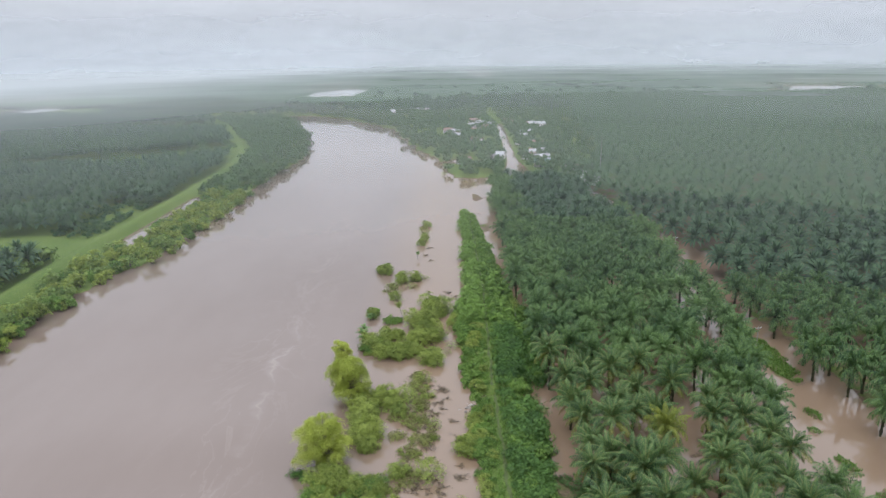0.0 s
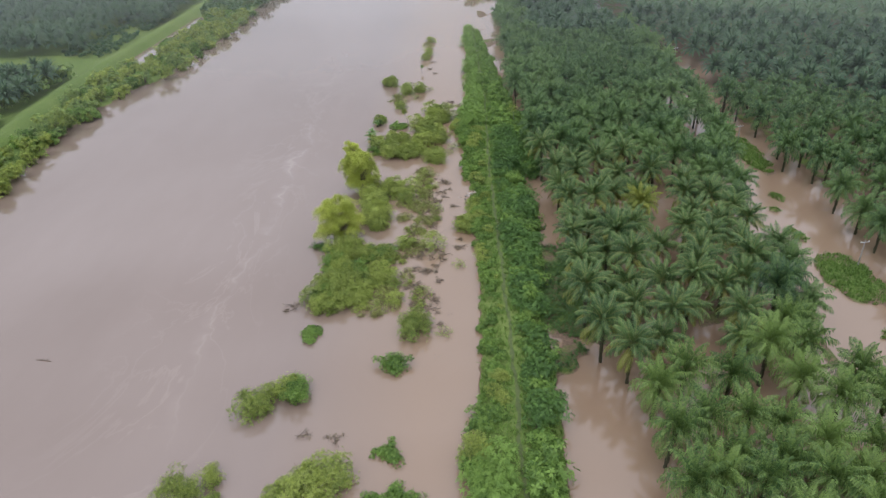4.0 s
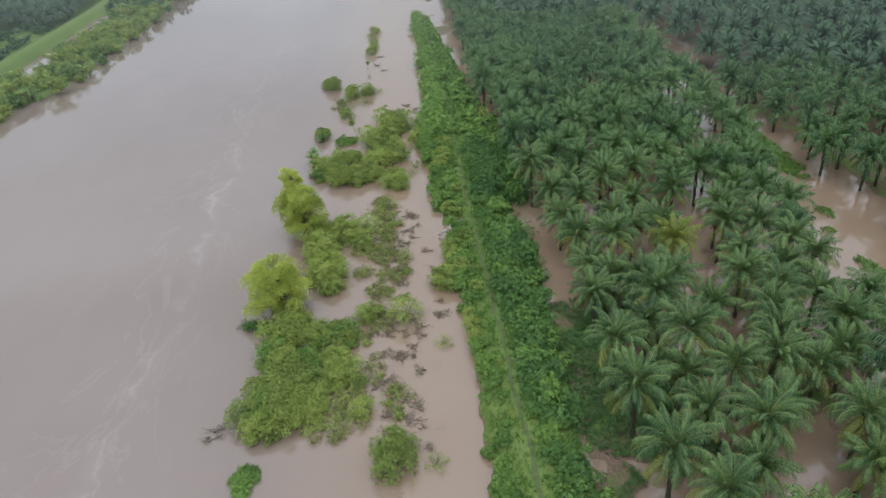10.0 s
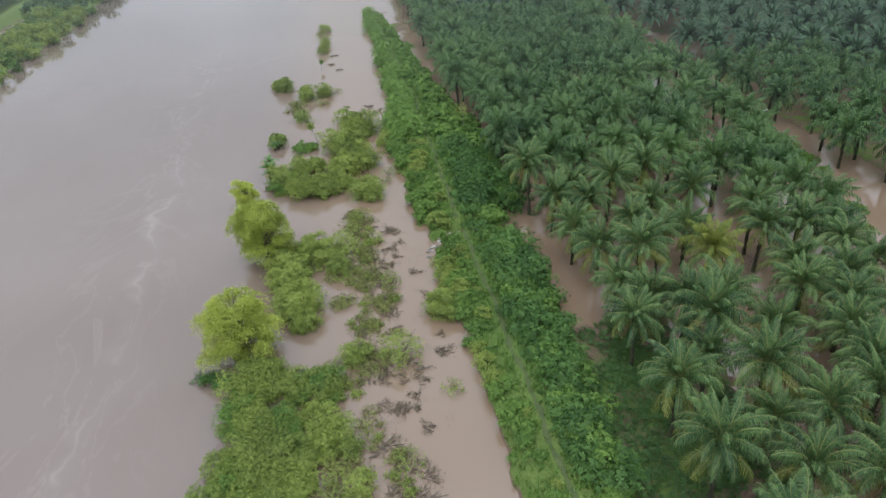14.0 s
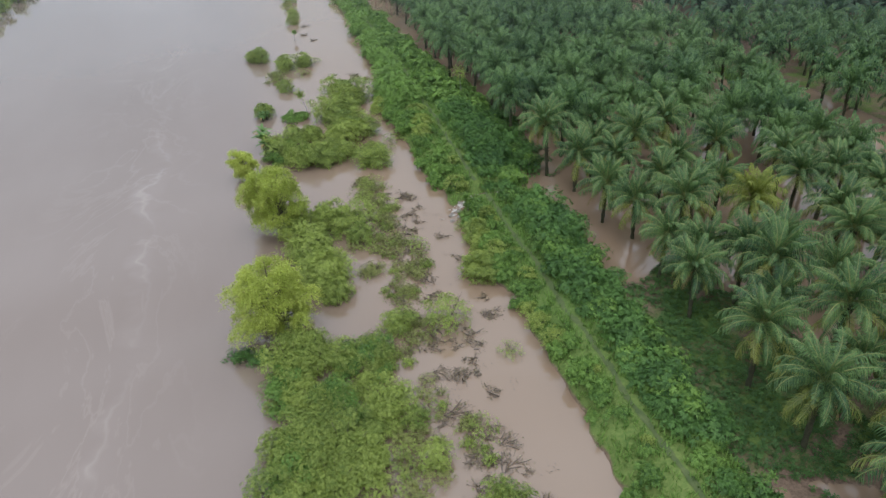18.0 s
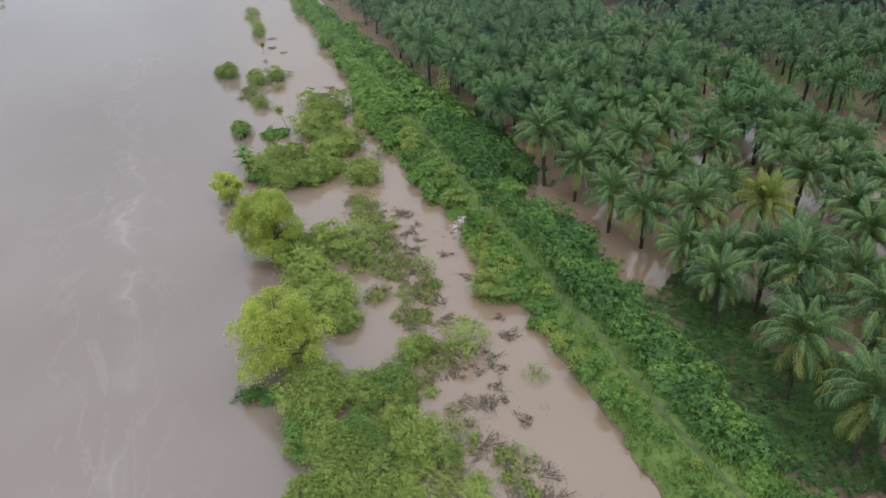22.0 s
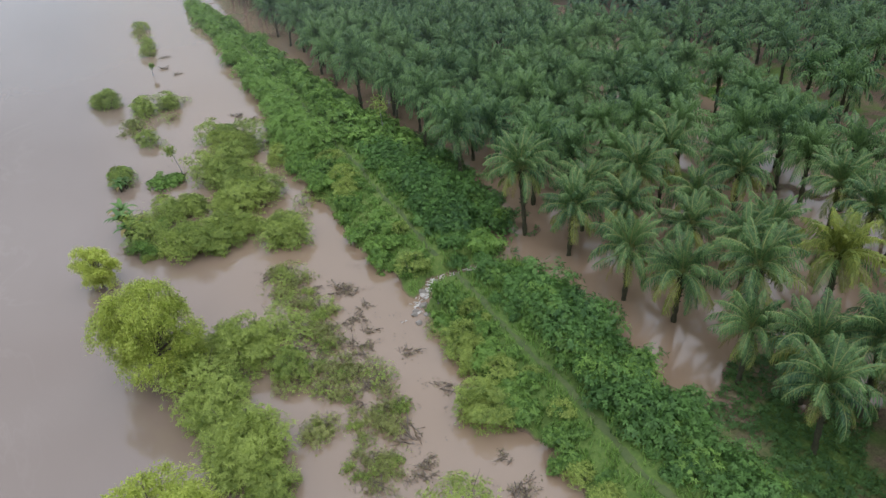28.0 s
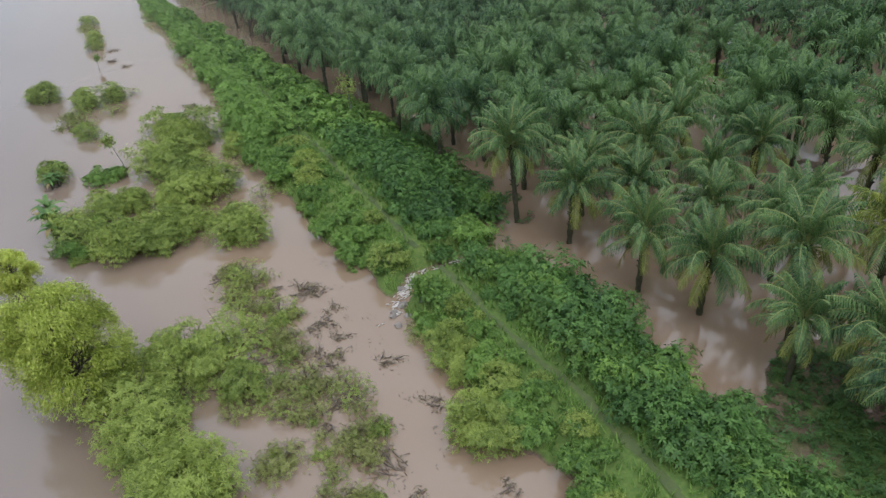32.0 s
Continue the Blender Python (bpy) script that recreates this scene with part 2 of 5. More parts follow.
WATER, GROUND = muddy_water(), ground_material()
PALM = foliage("palm_leaf", (0.034, 0.080, 0.036), (0.158, 0.254, 0.082), 0.30, 0.5, 0.28)
PALM_YELLOW = foliage("yellowed_palm_leaf", (0.095, 0.145, 0.028), (0.270, 0.300, 0.055), 0.3)
PALM_DRY = foliage("dry_palm_leaf", (0.13, 0.10, 0.035), (0.26, 0.21, 0.08), 0.15, 0.7)
PALM_OLD = foliage("ageing_palm_leaf", (0.090, 0.125, 0.028), (0.250, 0.265, 0.060), 0.25, 0.5)
PALM_BRIGHT = foliage("fresh_palm_leaf", (0.048, 0.104, 0.030), (0.190, 0.285, 0.074), 0.3, 0.5)
PALM_RIB = foliage("palm_leaf_rib", (0.10, 0.13, 0.04), (0.25, 0.27, 0.09), 0.0, 0.5)
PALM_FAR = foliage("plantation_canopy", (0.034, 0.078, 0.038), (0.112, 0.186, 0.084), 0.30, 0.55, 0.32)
SHRUB = foliage("broad_shrub_leaf", (0.052, 0.114, 0.024), (0.200, 0.326, 0.064), 0.3)
SHRUB_DARK = foliage("dark_shrub_leaf", (0.033, 0.082, 0.021), (0.124, 0.234, 0.053), 0.28)
FEATHER = foliage("feathery_shrub_leaf", (0.106, 0.162, 0.032), (0.340, 0.412, 0.090), 0.36)
WILLOW = foliage("willow_leaf", (0.260, 0.330, 0.052), (0.560, 0.620, 0.135), 0.5)
DRAB = foliage("silted_leaf", (0.126, 0.138, 0.044), (0.295, 0.312, 0.096), 0.28)
SILT_LEAF = foliage("dead_silted_leaf", (0.130, 0.108, 0.060), (0.270, 0.232, 0.130), 0.25, 0.7)
TREE = foliage("bank_tree_leaf", (0.070, 0.140, 0.036), (0.240, 0.330, 0.086), 0.3)
GRASS = foliage("tall_grass", (0.064, 0.138, 0.026), (0.185, 0.295, 0.060), 0.3)
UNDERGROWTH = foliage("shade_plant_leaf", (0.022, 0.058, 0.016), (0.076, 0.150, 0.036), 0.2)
WOODS = foliage("woodland_leaf", (0.032, 0.080, 0.036), (0.115, 0.190, 0.074), 0.28)
BANANA = foliage("banana_leaf", (0.045, 0.108, 0.030), (0.145, 0.245, 0.066), 0.3, 0.4)
BARK = surface("bark", (0.07, 0.055, 0.04), (0.17, 0.14, 0.11), 3.0)
TRODDEN = surface("trodden_earth", (0.040, 0.066, 0.022), (0.115, 0.138, 0.050), 1.2)
CANOPY = surface("far_canopy", (0.028, 0.062, 0.032), (0.074, 0.120, 0.058), 0.012, fine=9.0)
PALM_BARK = surface("palm_trunk_bark", (0.030, 0.028, 0.020), (0.085, 0.085, 0.045), 2.5, relief=0.8)
DRIFT = surface("wet_driftwood", (0.085, 0.066, 0.052), (0.20, 0.160, 0.125), 3.0)
FOAM = surface("foam", (0.38, 0.34, 0.30), (0.66, 0.62, 0.58), 2.0, 0.6)
STONE = surface("pale_stone", (0.14, 0.12, 0.10), (0.30, 0.27, 0.24), 1.5)
CONCRETE = surface("weathered_concrete", (0.20, 0.19, 0.18), (0.38, 0.36, 0.34), 1.2)
ROOF_TIN = surface("tin_roof", (0.34, 0.35, 0.35), (0.62, 0.62, 0.61), 0.4, 0.5, 0.5)
ROOF_RED = surface("rusty_roof", (0.22, 0.13, 0.10), (0.42, 0.30, 0.25), 0.5, 0.7)
ROOF_TEAL = surface("teal_roof", (0.20, 0.36, 0.36), (0.34, 0.50, 0.49), 0.5, 0.6)
PLASTER = surface("house_plaster", (0.55, 0.53, 0.49), (0.80, 0.78, 0.74), 0.4)
DARK_OPENING = surface("dark_window", (0.03, 0.03, 0.03), (0.06, 0.06, 0.07), 0.5, 0.3, 0.5)
TIN_METAL = surface("galvanised_steel", (0.38, 0.39, 0.40), (0.58, 0.59, 0.60), 2.0, 0.45, 0.5)

# ---- mesh helpers ----


def quads(name, verts, faces, mat):
    """A mesh from an (n, 3) array of places and an (m, 4) array of corners."""
    verts, faces = np.asarray(verts, np.float32), np.asarray(faces, np.int32)
    me = bpy.data.meshes.new(name)
    me.vertices.add(len(verts))
    me.vertices.foreach_set("co", verts.ravel())
    me.loops.add(faces.size)
    me.loops.foreach_set("vertex_index", faces.ravel())
    me.polygons.add(len(faces))
    me.polygons.foreach_set("loop_start", np.arange(0, faces.size, 4, dtype=np.int32))
    me.update(calc_edges=True)
    me.materials.append(mat)
    return me


def ribbed(me, faces, mat):
    """Gives the first faces of a mesh, a leaf's rib, a material of their own."""
    me.materials.append(mat)
    for p in me.polygons[:faces]:
        p.material_index = 1
    return me


def join(pieces):
    """Several (verts, faces) as one."""
    vs, fs, at = [], [], 0
    for v, f in pieces:
        vs.append(v)
        fs.append(np.asarray(f) + at)
        at += len(v)
    return np.concatenate(vs), np.concatenate(fs)


def part(name, me, parent, label=""):
    ob = new(name, me)
    ob.parent = parent
    if label:
        ob["label"] = label
    return ob


def empty(name, m=None):
    ob = new(name)
    ob.empty_display_size = 0.3
    if m is not None:
        ob.matrix_basis = m
    return ob


def tube(points, radii, sides=6, rough=0.0, rng=None):
    """A tapered limb along points, closed at its tip."""
    points, n = np.asarray(points, float), len(points)
    out, faces = [], []
    for i, p in enumerate(points):
        d = points[min(i + 1, n - 1)] - points[max(i - 1, 0)]
        d /= np.linalg.norm(d) + 1e-9
        a = np.cross(d, (0.31, 0.95, 0.05) if abs(d[1]) < 0.9 else (1, 0, 0))
        a /= np.linalg.norm(a)
        c = np.cross(d, a)
        for s in range(sides):
            w = 2 * math.pi * s / sides
            r = radii[i] * (1 + (rng.uniform(-rough, rough) if rng is not None and rough else 0))
            out.append(p + r * (math.cos(w) * a + math.sin(w) * c))
    for i in range(n - 1):
        for s in range(sides):
            s2 = (s + 1) % sides
            faces.append((i * sides + s, i * sides + s2, (i + 1) * sides + s2, (i + 1) * sides + s))
    return np.array(out), np.array(faces)


def leaves(places, normals, size, rng, aspect=1.6):
    """One small folded-looking leaf quad at each place, lying roughly across its normal."""
    n = len(places)
    normals = normals + rng.normal(0, 0.55, (n, 3))
    normals /= np.linalg.norm(normals, axis=1)[:, None] + 1e-9
    a = np.cross(normals, rng.normal(0, 1, (n, 3)))
    a /= np.linalg.norm(a, axis=1)[:, None] + 1e-9
    c = np.cross(normals, a)
    s = size * rng.uniform(0.6, 1.4, (n, 1))
    a, c = a * s * aspect / 2, c * s / 2
    v = np.stack([places - a, places + c * 0.9 - a * 0.1, places + a, places - c * 0.9 - a * 0.1], 1)
    return v.reshape(-1, 3), np.arange(4 * n).reshape(-1, 4)


def sprays(places, out, length, width, rng, rise=0.35, droop=0.2):
    """Slender leaves that point outwards and bend down at their tips."""
    n = len(places)
    a = out + [0, 0, rise] + rng.normal(0, 0.5, (n, 3))
    a /= np.linalg.norm(a, axis=1)[:, None] + 1e-9
    c = np.cross(a, [0, 0, 1] + rng.normal(0, 0.5, (n, 3)))
    c /= np.linalg.norm(c, axis=1)[:, None] + 1e-9
    s = rng.uniform(0.6, 1.4, (n, 1))
    a, c = a * s * length, c * s * width / 2
    v = np.stack([places - a * 0.4, places + c, places + a * 0.6 - [0, 0, droop * length], places - c], 1)
    return v.reshape(-1, 3), np.arange(4 * n).reshape(-1, 4)


def rosettes(places, out, length, width, rng, n=6, droop=0.35, rise=0.5):
    """Whorls of n leaves round a twig's end, each whorl one piece."""
    m = len(places)
    ax = out + [0, 0, rise] + rng.normal(0, 0.3, (m, 3))
    ax /= np.linalg.norm(ax, axis=1)[:, None] + 1e-9
    u = np.cross(ax, rng.normal(0, 1, (m, 3)))
    u /= np.linalg.norm(u, axis=1)[:, None] + 1e-9
    w = np.cross(ax, u)
    v = np.empty((m, 1 + 3 * n, 3))
    v[:, 0] = places
    size = length * rng.uniform(0.65, 1.3, (m, 1))
    for j in range(n):
        a = 2 * math.pi * j / n + rng.normal(0, 0.25, (m, 1))
        d = u * np.cos(a) + w * np.sin(a) + ax * rng.normal(0.25, 0.25, (m, 1))
        s = (w * np.cos(a) - u * np.sin(a)) * width / length * size / 2
        k = size * rng.uniform(0.7, 1.2, (m, 1))
        mid = places + d * k * 0.5
        v[:, 1 + 3 * j], v[:, 3 + 3 * j] = mid + s, mid - s
        v[:, 2 + 3 * j] = places + d * k - [0, 0, 1] * (droop * k)
    f = np.array([(0, 1 + 3 * j, 2 + 3 * j, 3 + 3 * j) for j in range(n)])
    return v.reshape(-1, 3), (f[None] + (np.arange(m) * (1 + 3 * n))[:, None, None]).reshape(-1, 4)


def blobs(rng, count, lumps, radius, low, high, flat=0.7, spread=1.0):
    """Places and outward normals over a heap of lumps: an uneven crown with gaps."""
    centres = np.stack([rng.normal(0, 0.45 * spread, lumps) * radius, rng.normal(0, 0.45 * spread, lumps) * radius, rng.uniform(low, high, lumps)], 1)
    size = radius * rng.uniform(0.32, 0.62, lumps)
    k = rng.integers(0, lumps, count)
    d = rng.normal(0, 1, (count, 3))
    d /= np.linalg.norm(d, axis=1)[:, None]
    d[:, 2] = np.where(d[:, 2] < -0.35, -d[:, 2], d[:, 2])
    r = size[k] * rng.uniform(0.55, 1.08, count)
    p = centres[k] + d * r[:, None] * np.array([1, 1, flat])
    p[:, 2] = np.maximum(p[:, 2], 0.05)
    return p, d


# ---- the lie of the land ----
TRAIL_Y = [-120, 39, 60, 95, 133, 160, 190, 278, 305]
TRAIL_X = [7.8, 8.8, 9.6, 10.1, 10.4, 11.3, 12.4, 12.6, 12.6]
LEVEE_LEFT_Y = [-120, 39, 53, 63, 86, 100, 108, 120, 128, 138, 175, 191, 215, 290]
LEVEE_LEFT_X = [1.0, 2.4, 3.6, 5.0, 5.9, 6.0, 5.2, 6.0, 5.6, 4.5, 4.4, 7.4, 7.6, 9.2]
LEVEE_RIGHT_Y = [-120, 39, 56, 69, 86, 108, 128, 157, 177, 210, 257, 295]
LEVEE_RIGHT_X = [13.4, 14.2, 15.4, 16.0, 16.9, 19.2, 19.2, 19.6, 21.2, 19.8, 17.3, 15.6]
BANK_Y = [-200, 124, 149, 166, 186, 214, 231, 252, 262, 315, 341, 405, 470, 580, 759, 814, 824]
BANK_X = [-103, -103.5, -105, -106, -106, -104.5, -97.5, -97, -97, -94, -96, -97, -90, -107, -157, -195, -600]
DYKE_Y = [-200, 164, 187, 221, 255, 320, 423, 513, 700, 900]
DYKE_X = [-122, -124, -128, -129.5, -130, -130, -132, -146, -215, -310]
FAR_Y = [352, 357, 402, 457, 532, 654, 781, 827, 840]
FAR_X = [60, 22, 3, -2, -26, -45, -111, -157, -600]
ROAD_LEFT_Y = [-100, 60, 80, 101, 121, 142, 161, 181, 206, 239, 278, 330, 390]
ROAD_LEFT_X = [57, 58, 60, 62.5, 67, 71.5, 73.5, 75, 77, 80, 76.5, 70.5, 63]
ROAD_RIGHT_Y = [-100, 60, 107, 117, 130, 141, 165, 181, 211, 246, 282, 343, 390]
ROAD_RIGHT_X = [80, 80, 82, 82, 82, 82.5, 80.5, 81.5, 91.5, 88, 81, 77, 69]


def along(y, ys, xs):
    return np.interp(y, ys, xs)


def far_line(y):
    """The river's far right-hand bank: land lies to the east of it."""
    return np.interp(y, FAR_Y, FAR_X)


def cut_line(x):
    """Where water has broken through the near bank."""
    return np.interp(x, [3, 6, 8.5, 13, 20], [122.6, 125.0, 127.6, 127.4, 127.9])


def wobble(x, y, s, seed=0.0):
    return (np.sin(x * s + 1.3 * np.sin(y * s * 0.7 + seed)) + np.sin(y * s * 1.31 + 1.7 * np.sin(x * s * 0.6 + 2 + seed))) / 2


def height(x, y):
    x, y = np.asarray(x, float), np.asarray(y, float)
    z = np.full(np.broadcast(x, y).shape, -1.4)
    w = wobble(x, y, 0.9) * 0.4 + wobble(x, y, 0.31, 2) * 0.8
    # the near bank of earth with its track, and the cut through it
    lx, rx, tx = along(y, LEVEE_LEFT_Y, LEVEE_LEFT_X) + 0.9 * w, along(y, LEVEE_RIGHT_Y, LEVEE_RIGHT_X) + 0.5 * w, along(y, TRAIL_Y, TRAIL_X)
    end = np.clip((300 + 1.5 * w - y) / 5, 0, 1)
    up = np.where((x < lx) | (x > rx), -np.minimum(np.abs(x - np.clip(x, lx, rx)) / 3, 1), np.clip((x - lx) / 4, 0, 1) * np.clip((rx - x) / 6, 0, 1))
    bankz = np.where(up > 0, 1.9 * np.sqrt(np.maximum(up, 0)) + 0.12 * w, 1.4 * up)
    cut = np.exp(-(((y - cut_line(x)) / 1.35) ** 4))
    bankz = np.where(bankz > 0, bankz - (bankz + 0.5) * cut, bankz)
    bankz = bankz * end - 1.4 * (1 - end)
    bankz -= 0.12 * np.exp(-(((x - tx) / 0.35) ** 2)) * end
    z = np.maximum(z, bankz)
    # the plantation floor beside it: just awash, with a few dry backs
    inner = (x > rx) & (x < along(y, ROAD_LEFT_Y, ROAD_LEFT_X)) & (y < 372)
    dry = -0.30 + 0.42 * wobble(x, y, 0.16, 5) + 0.25 * wobble(x, y, 0.45, 1) + 0.22 * wobble(x, y, 1.1, 3)
    dry += (1.6 + 0.25 * wobble(x, y, 0.28, 7)) * np.exp(-(((x - 23) / 8.5) ** 4) - (((y - 84) / 13) ** 2)) + 1.3 * np.exp(-(((x - 21.5) / 4.6) ** 2) - (((y - 150) / 18) ** 2))
    dry -= 0.7 * np.exp(-(((x - 24) / 8) ** 2) - (((y - 50) / 14) ** 2)) + 0.6 * np.exp(-(((x - 23) / 4) ** 2) - (((y - 121) / 9) ** 2))
    z = np.where(inner, np.maximum(z, np.minimum(dry, 0.20 + 0.12 * w)), z)
    # the plantation past the flooded road
    road_r = along(y, ROAD_RIGHT_Y, ROAD_RIGHT_X)
    east = np.clip((x - road_r + w) / 4, 0, 1) * (y < 388)
    z = np.where(x > road_r - 2, np.maximum(z, -1.4 + 1.52 * east + 0.15 * w), z)
    for ix, iy, ax, ay in GRASS_ISLES:
        z = np.maximum(z, 0.42 - 0.5 * (((x - ix) / ax) ** 2 + ((y - iy) / ay) ** 2 + 0.55 * wobble(x, y, 0.9, 4) + 0.3 * w))
    # land on the far side of the bend, with the village
    fl = far_line(y)
    e2 = np.clip((x - fl + 2 * w) / 5, 0, 1) * np.clip((y - 384 - 3 * w) / 6, 0, 1)
    z = np.where(y > 372, np.maximum(z, -1.4 + 1.9 * e2 + 0.2 * w * e2), z)
    lane = np.exp(-(((x - np.interp(y, [388, 462, 611, 700], [46.5, 49.5, 57.7, 62])) / np.interp(y, [388, 420, 462, 700], [9, 6, 2.6, 2.6])) ** 4)) * (y > 372) * (y < 700)
    pool = np.exp(-(((x - 16) / 12) ** 4) - (((y - 452) / 8) ** 4))
    z = z - 1.5 * np.maximum(lane, pool) * (z > -0.5)
    north = np.clip((y - 836 - 2 * w) / 8, 0, 1)
    z = np.maximum(z, -1.4 + 1.9 * north)
    # the left bank, its ditch and its grass dyke
    bx = along(y, BANK_Y, BANK_X)
    west = np.clip((bx - x + 1.5 * w) / 5, 0, 1) * (y < 825)
    z = np.maximum(z, -1.4 + 1.9 * west + 0.2 * w * west)
    dx = along(y, DYKE_Y, DYKE_X)
    ditch = np.exp(-(((x - dx - 7.6) / 4.0) ** 4)) * np.clip((y - 244) / 8, 0, 1) * np.clip((347 - y) / 8, 0, 1)
    z = np.where(y < 825, z - 1.2 * ditch, z)
    dyke = 2.9 * np.clip(1.4 - np.abs(x - dx) / 4.0, 0, 1) * (y < 822)
    z = np.where((z > 0) & (dyke > 0), np.maximum(z, dyke + 0.05 * w), z)
    # meres in the distance
    z = np.where(in_mere(x, y), -0.6, z)
    return z


GRASS_ISLES = [(84.8, 220, 2.4, 3.4), (78.4, 177, 2.0, 9), (76.8, 162, 2.6, 6), (76.4, 146, 3.6, 15), (72.3, 119, 1.5, 2.6), (69.5, 113, 1.2, 1.3), (69.3, 102, 1.5, 3.2), (71.2, 86, 5.0, 9), (70, 68, 3, 3)]


def in_mere(x, y):
    return np.any([((x - mx) / ax) ** 2 + ((y - my) / ay) ** 2 + 0.25 * wobble(x, y, 0.02, mx) < 1 for mx, my, ax, ay in MERES], axis=0)


MERES = [(-190, 1340, 60, 210), (-565, 1000, 24, 90), (130, 2250, 62, 200), (545, 1150, 80, 90), (650, 1220, 75, 100), (770, 1350, 100, 120), (-648, 1640, 30, 70)]


def spaced(*runs):
    out = []
    for a, b, step in runs:
        out += list(np.arange(a, b, step))
    return np.array(out + [runs[-1][1]])


gx = spaced((-4900, -1500, 340), (-1500, -400, 55), (-400, -180, 12), (-180, -95, 2.2), (-95, -10, 8), (-10, 0, 2.5), (0, 27, 0.7), (27, 100, 2.2), (100, 400, 15), (400, 1500, 55), (1500, 4900, 340))
gy = spaced((-1500, -100, 140), (-100, 30, 6), (30, 200, 1.2), (200, 310, 2.0), (310, 520, 4), (520, 900, 8), (900, 2000, 25), (2000, 4950, 220))
GX, GY = np.meshgrid(gx, gy)
GZ = height(GX, GY)
ids = np.arange(GX.size).reshape(GX.shape)
ground = new("ground", quads("ground", np.stack([GX, GY, GZ], -1).reshape(-1, 3), np.stack([ids[:-1, :-1], ids[:-1, 1:], ids[1:, 1:], ids[1:, :-1]], -1).reshape(-1, 4), GROUND))
for p in ground.data.polygons:
    p.use_smooth = True
tagged(ground, "wet brown earth and rough grass of a flooded plain", "ground", kind="structure")
wx, wy = spaced((-4900, 4900, 700)), spaced((-1500, 4950, 430))
WX, WY = np.meshgrid(wx, wy)
ids = np.arange(WX.size).reshape(WX.shape)
water = new("water", quads("water", np.stack([WX, WY, 0 * WX], -1).reshape(-1, 3), np.stack([ids[:-1, :-1], ids[:-1, 1:], ids[1:, 1:], ids[1:, :-1]], -1).reshape(-1, 4), WATER))
tagged(water, "silty brown flood water of a wide river", "water", kind="structure")

# ---- oil palms ----


def frond(length, rise, fall, rng, pairs=28, leaf=0.76, wide=0.11):
    """A feathered leaf from the origin out along x: rise is its slope at the base, fall how far it arches over."""
    n = 9
    s = np.linspace(0, 1, n)
    ang = rise - fall * s**1.3
    step = length / (n - 1)
    px = np.concatenate([[0], np.cumsum(np.cos(ang[:-1]) * step)])
    pz = np.concatenate([[0], np.cumsum(np.sin(ang[:-1]) * step)])
    py = rng.normal(0, 0.10) * length * s**2
    pts = np.stack([px, py, pz], 1)
    rib = tube(pts, 0.065 * (1 - 0.85 * s) + 0.014, 3)
    u = np.linspace(0.14, 0.99, pairs)
    base = np.stack([np.interp(u, s, pts[:, k]) for k in range(3)], 1)
    fwd = np.stack([np.cos(np.interp(u, s, ang)), 0 * u, np.sin(np.interp(u, s, ang))], 1)
    upv = np.stack([-fwd[:, 2], 0 * u, fwd[:, 0]], 1)
    prof = leaf * (0.45 + 0.55 * np.sin(np.pi * np.clip(u * 0.92 + 0.06, 0, 1)) ** 0.8) * (1 - 0.5 * np.clip((u - 0.8) / 0.2, 0, 1))
    out = [rib]
    for side in (-1, 1):
        k = rng.normal(0, 0.14, (pairs, 1))
        d = np.array([[0, side, 0]]) * 0.86 + fwd * (0.50 + 0.3 * u[:, None]) + upv * (-0.12 + 1.5 * k)
        d /= np.linalg.norm(d, axis=1)[:, None]
        ln = (prof * rng.uniform(0.85, 1.15, pairs))[:, None]
        mid = base + d * ln * 0.55
        tip = base + d * ln + np.array([[0, 0, -0.75]]) * ln
        w = fwd * wide / 2
        v = np.stack([base - w * 0.6, base + w * 0.6, mid + w, mid - w, mid - w, mid + w, tip + w * 0.25, tip - w * 0.25], 1)
        f = np.arange(8 * pairs).reshape(-1, 4)
        out.append((v.reshape(-1, 3), f))
    return join(out)


def turned(vf, m):
    v = np.c_[vf[0], np.ones(len(vf[0]))] @ np.array(m).T
    return v[:, :3], vf[1]


def palm_trunk(h, rng):
    s = np.linspace(0, 1, 12)
    lean = rng.normal(0, 0.03, 2) * h
    pts = np.stack([lean[0] * s**2, lean[1] * s**2, -0.6 + (h + 0.6) * s], 1)
    rad = 0.26 + 0.05 * np.sin(s * 40) + 0.22 * np.clip((s - 0.8) / 0.2, 0, 1) + 0.10 * np.clip((0.12 - s) / 0.12, 0, 1)
    out = [tube(pts, rad, 8, 0.14, rng)]
    for i in range(26):
        t = 0.45 + 0.55 * rng.random()
        a = i * 2.4
        p = np.array([np.interp(t, s, pts[:, 0]), np.interp(t, s, pts[:, 1]), np.interp(t, s, pts[:, 2])])
        d = np.array([math.cos(a), math.sin(a), 0.8])
        out.append(tube([p + d * 0.15, p + d * 0.45], [0.09, 0.05], 3))
    return join(out), pts[-1]


FROND_KINDS = [(3.9, 1.42, 0.7), (4.6, 1.20, 1.3), (4.8, 0.96, 1.8), (4.7, 0.64, 2.0), (4.4, 0.20, 1.7), (3.8, -0.45, 1.0)]


def frond_plan(rng, count):
    """Class and pose of each leaf of a crown, young and upright inside to old and hanging outside."""
    plan = []
    for i in range(count):
        s = i / (count - 1)
        kind = min(int(s * 5.6), 5)
        a = math.degrees(i * 2.39996) + rng.normal(0, 6)
        plan.append((kind, pose(0, 0, 0.55 - 0.75 * s, rng.normal(0, 12), rng.normal(0, 5), a) @ pose(0.12 + 0.12 * s, 0, 0) @ Matrix.Diagonal((*[rng.uniform(0.86, 1.1)] * 3, 1))))
    return plan


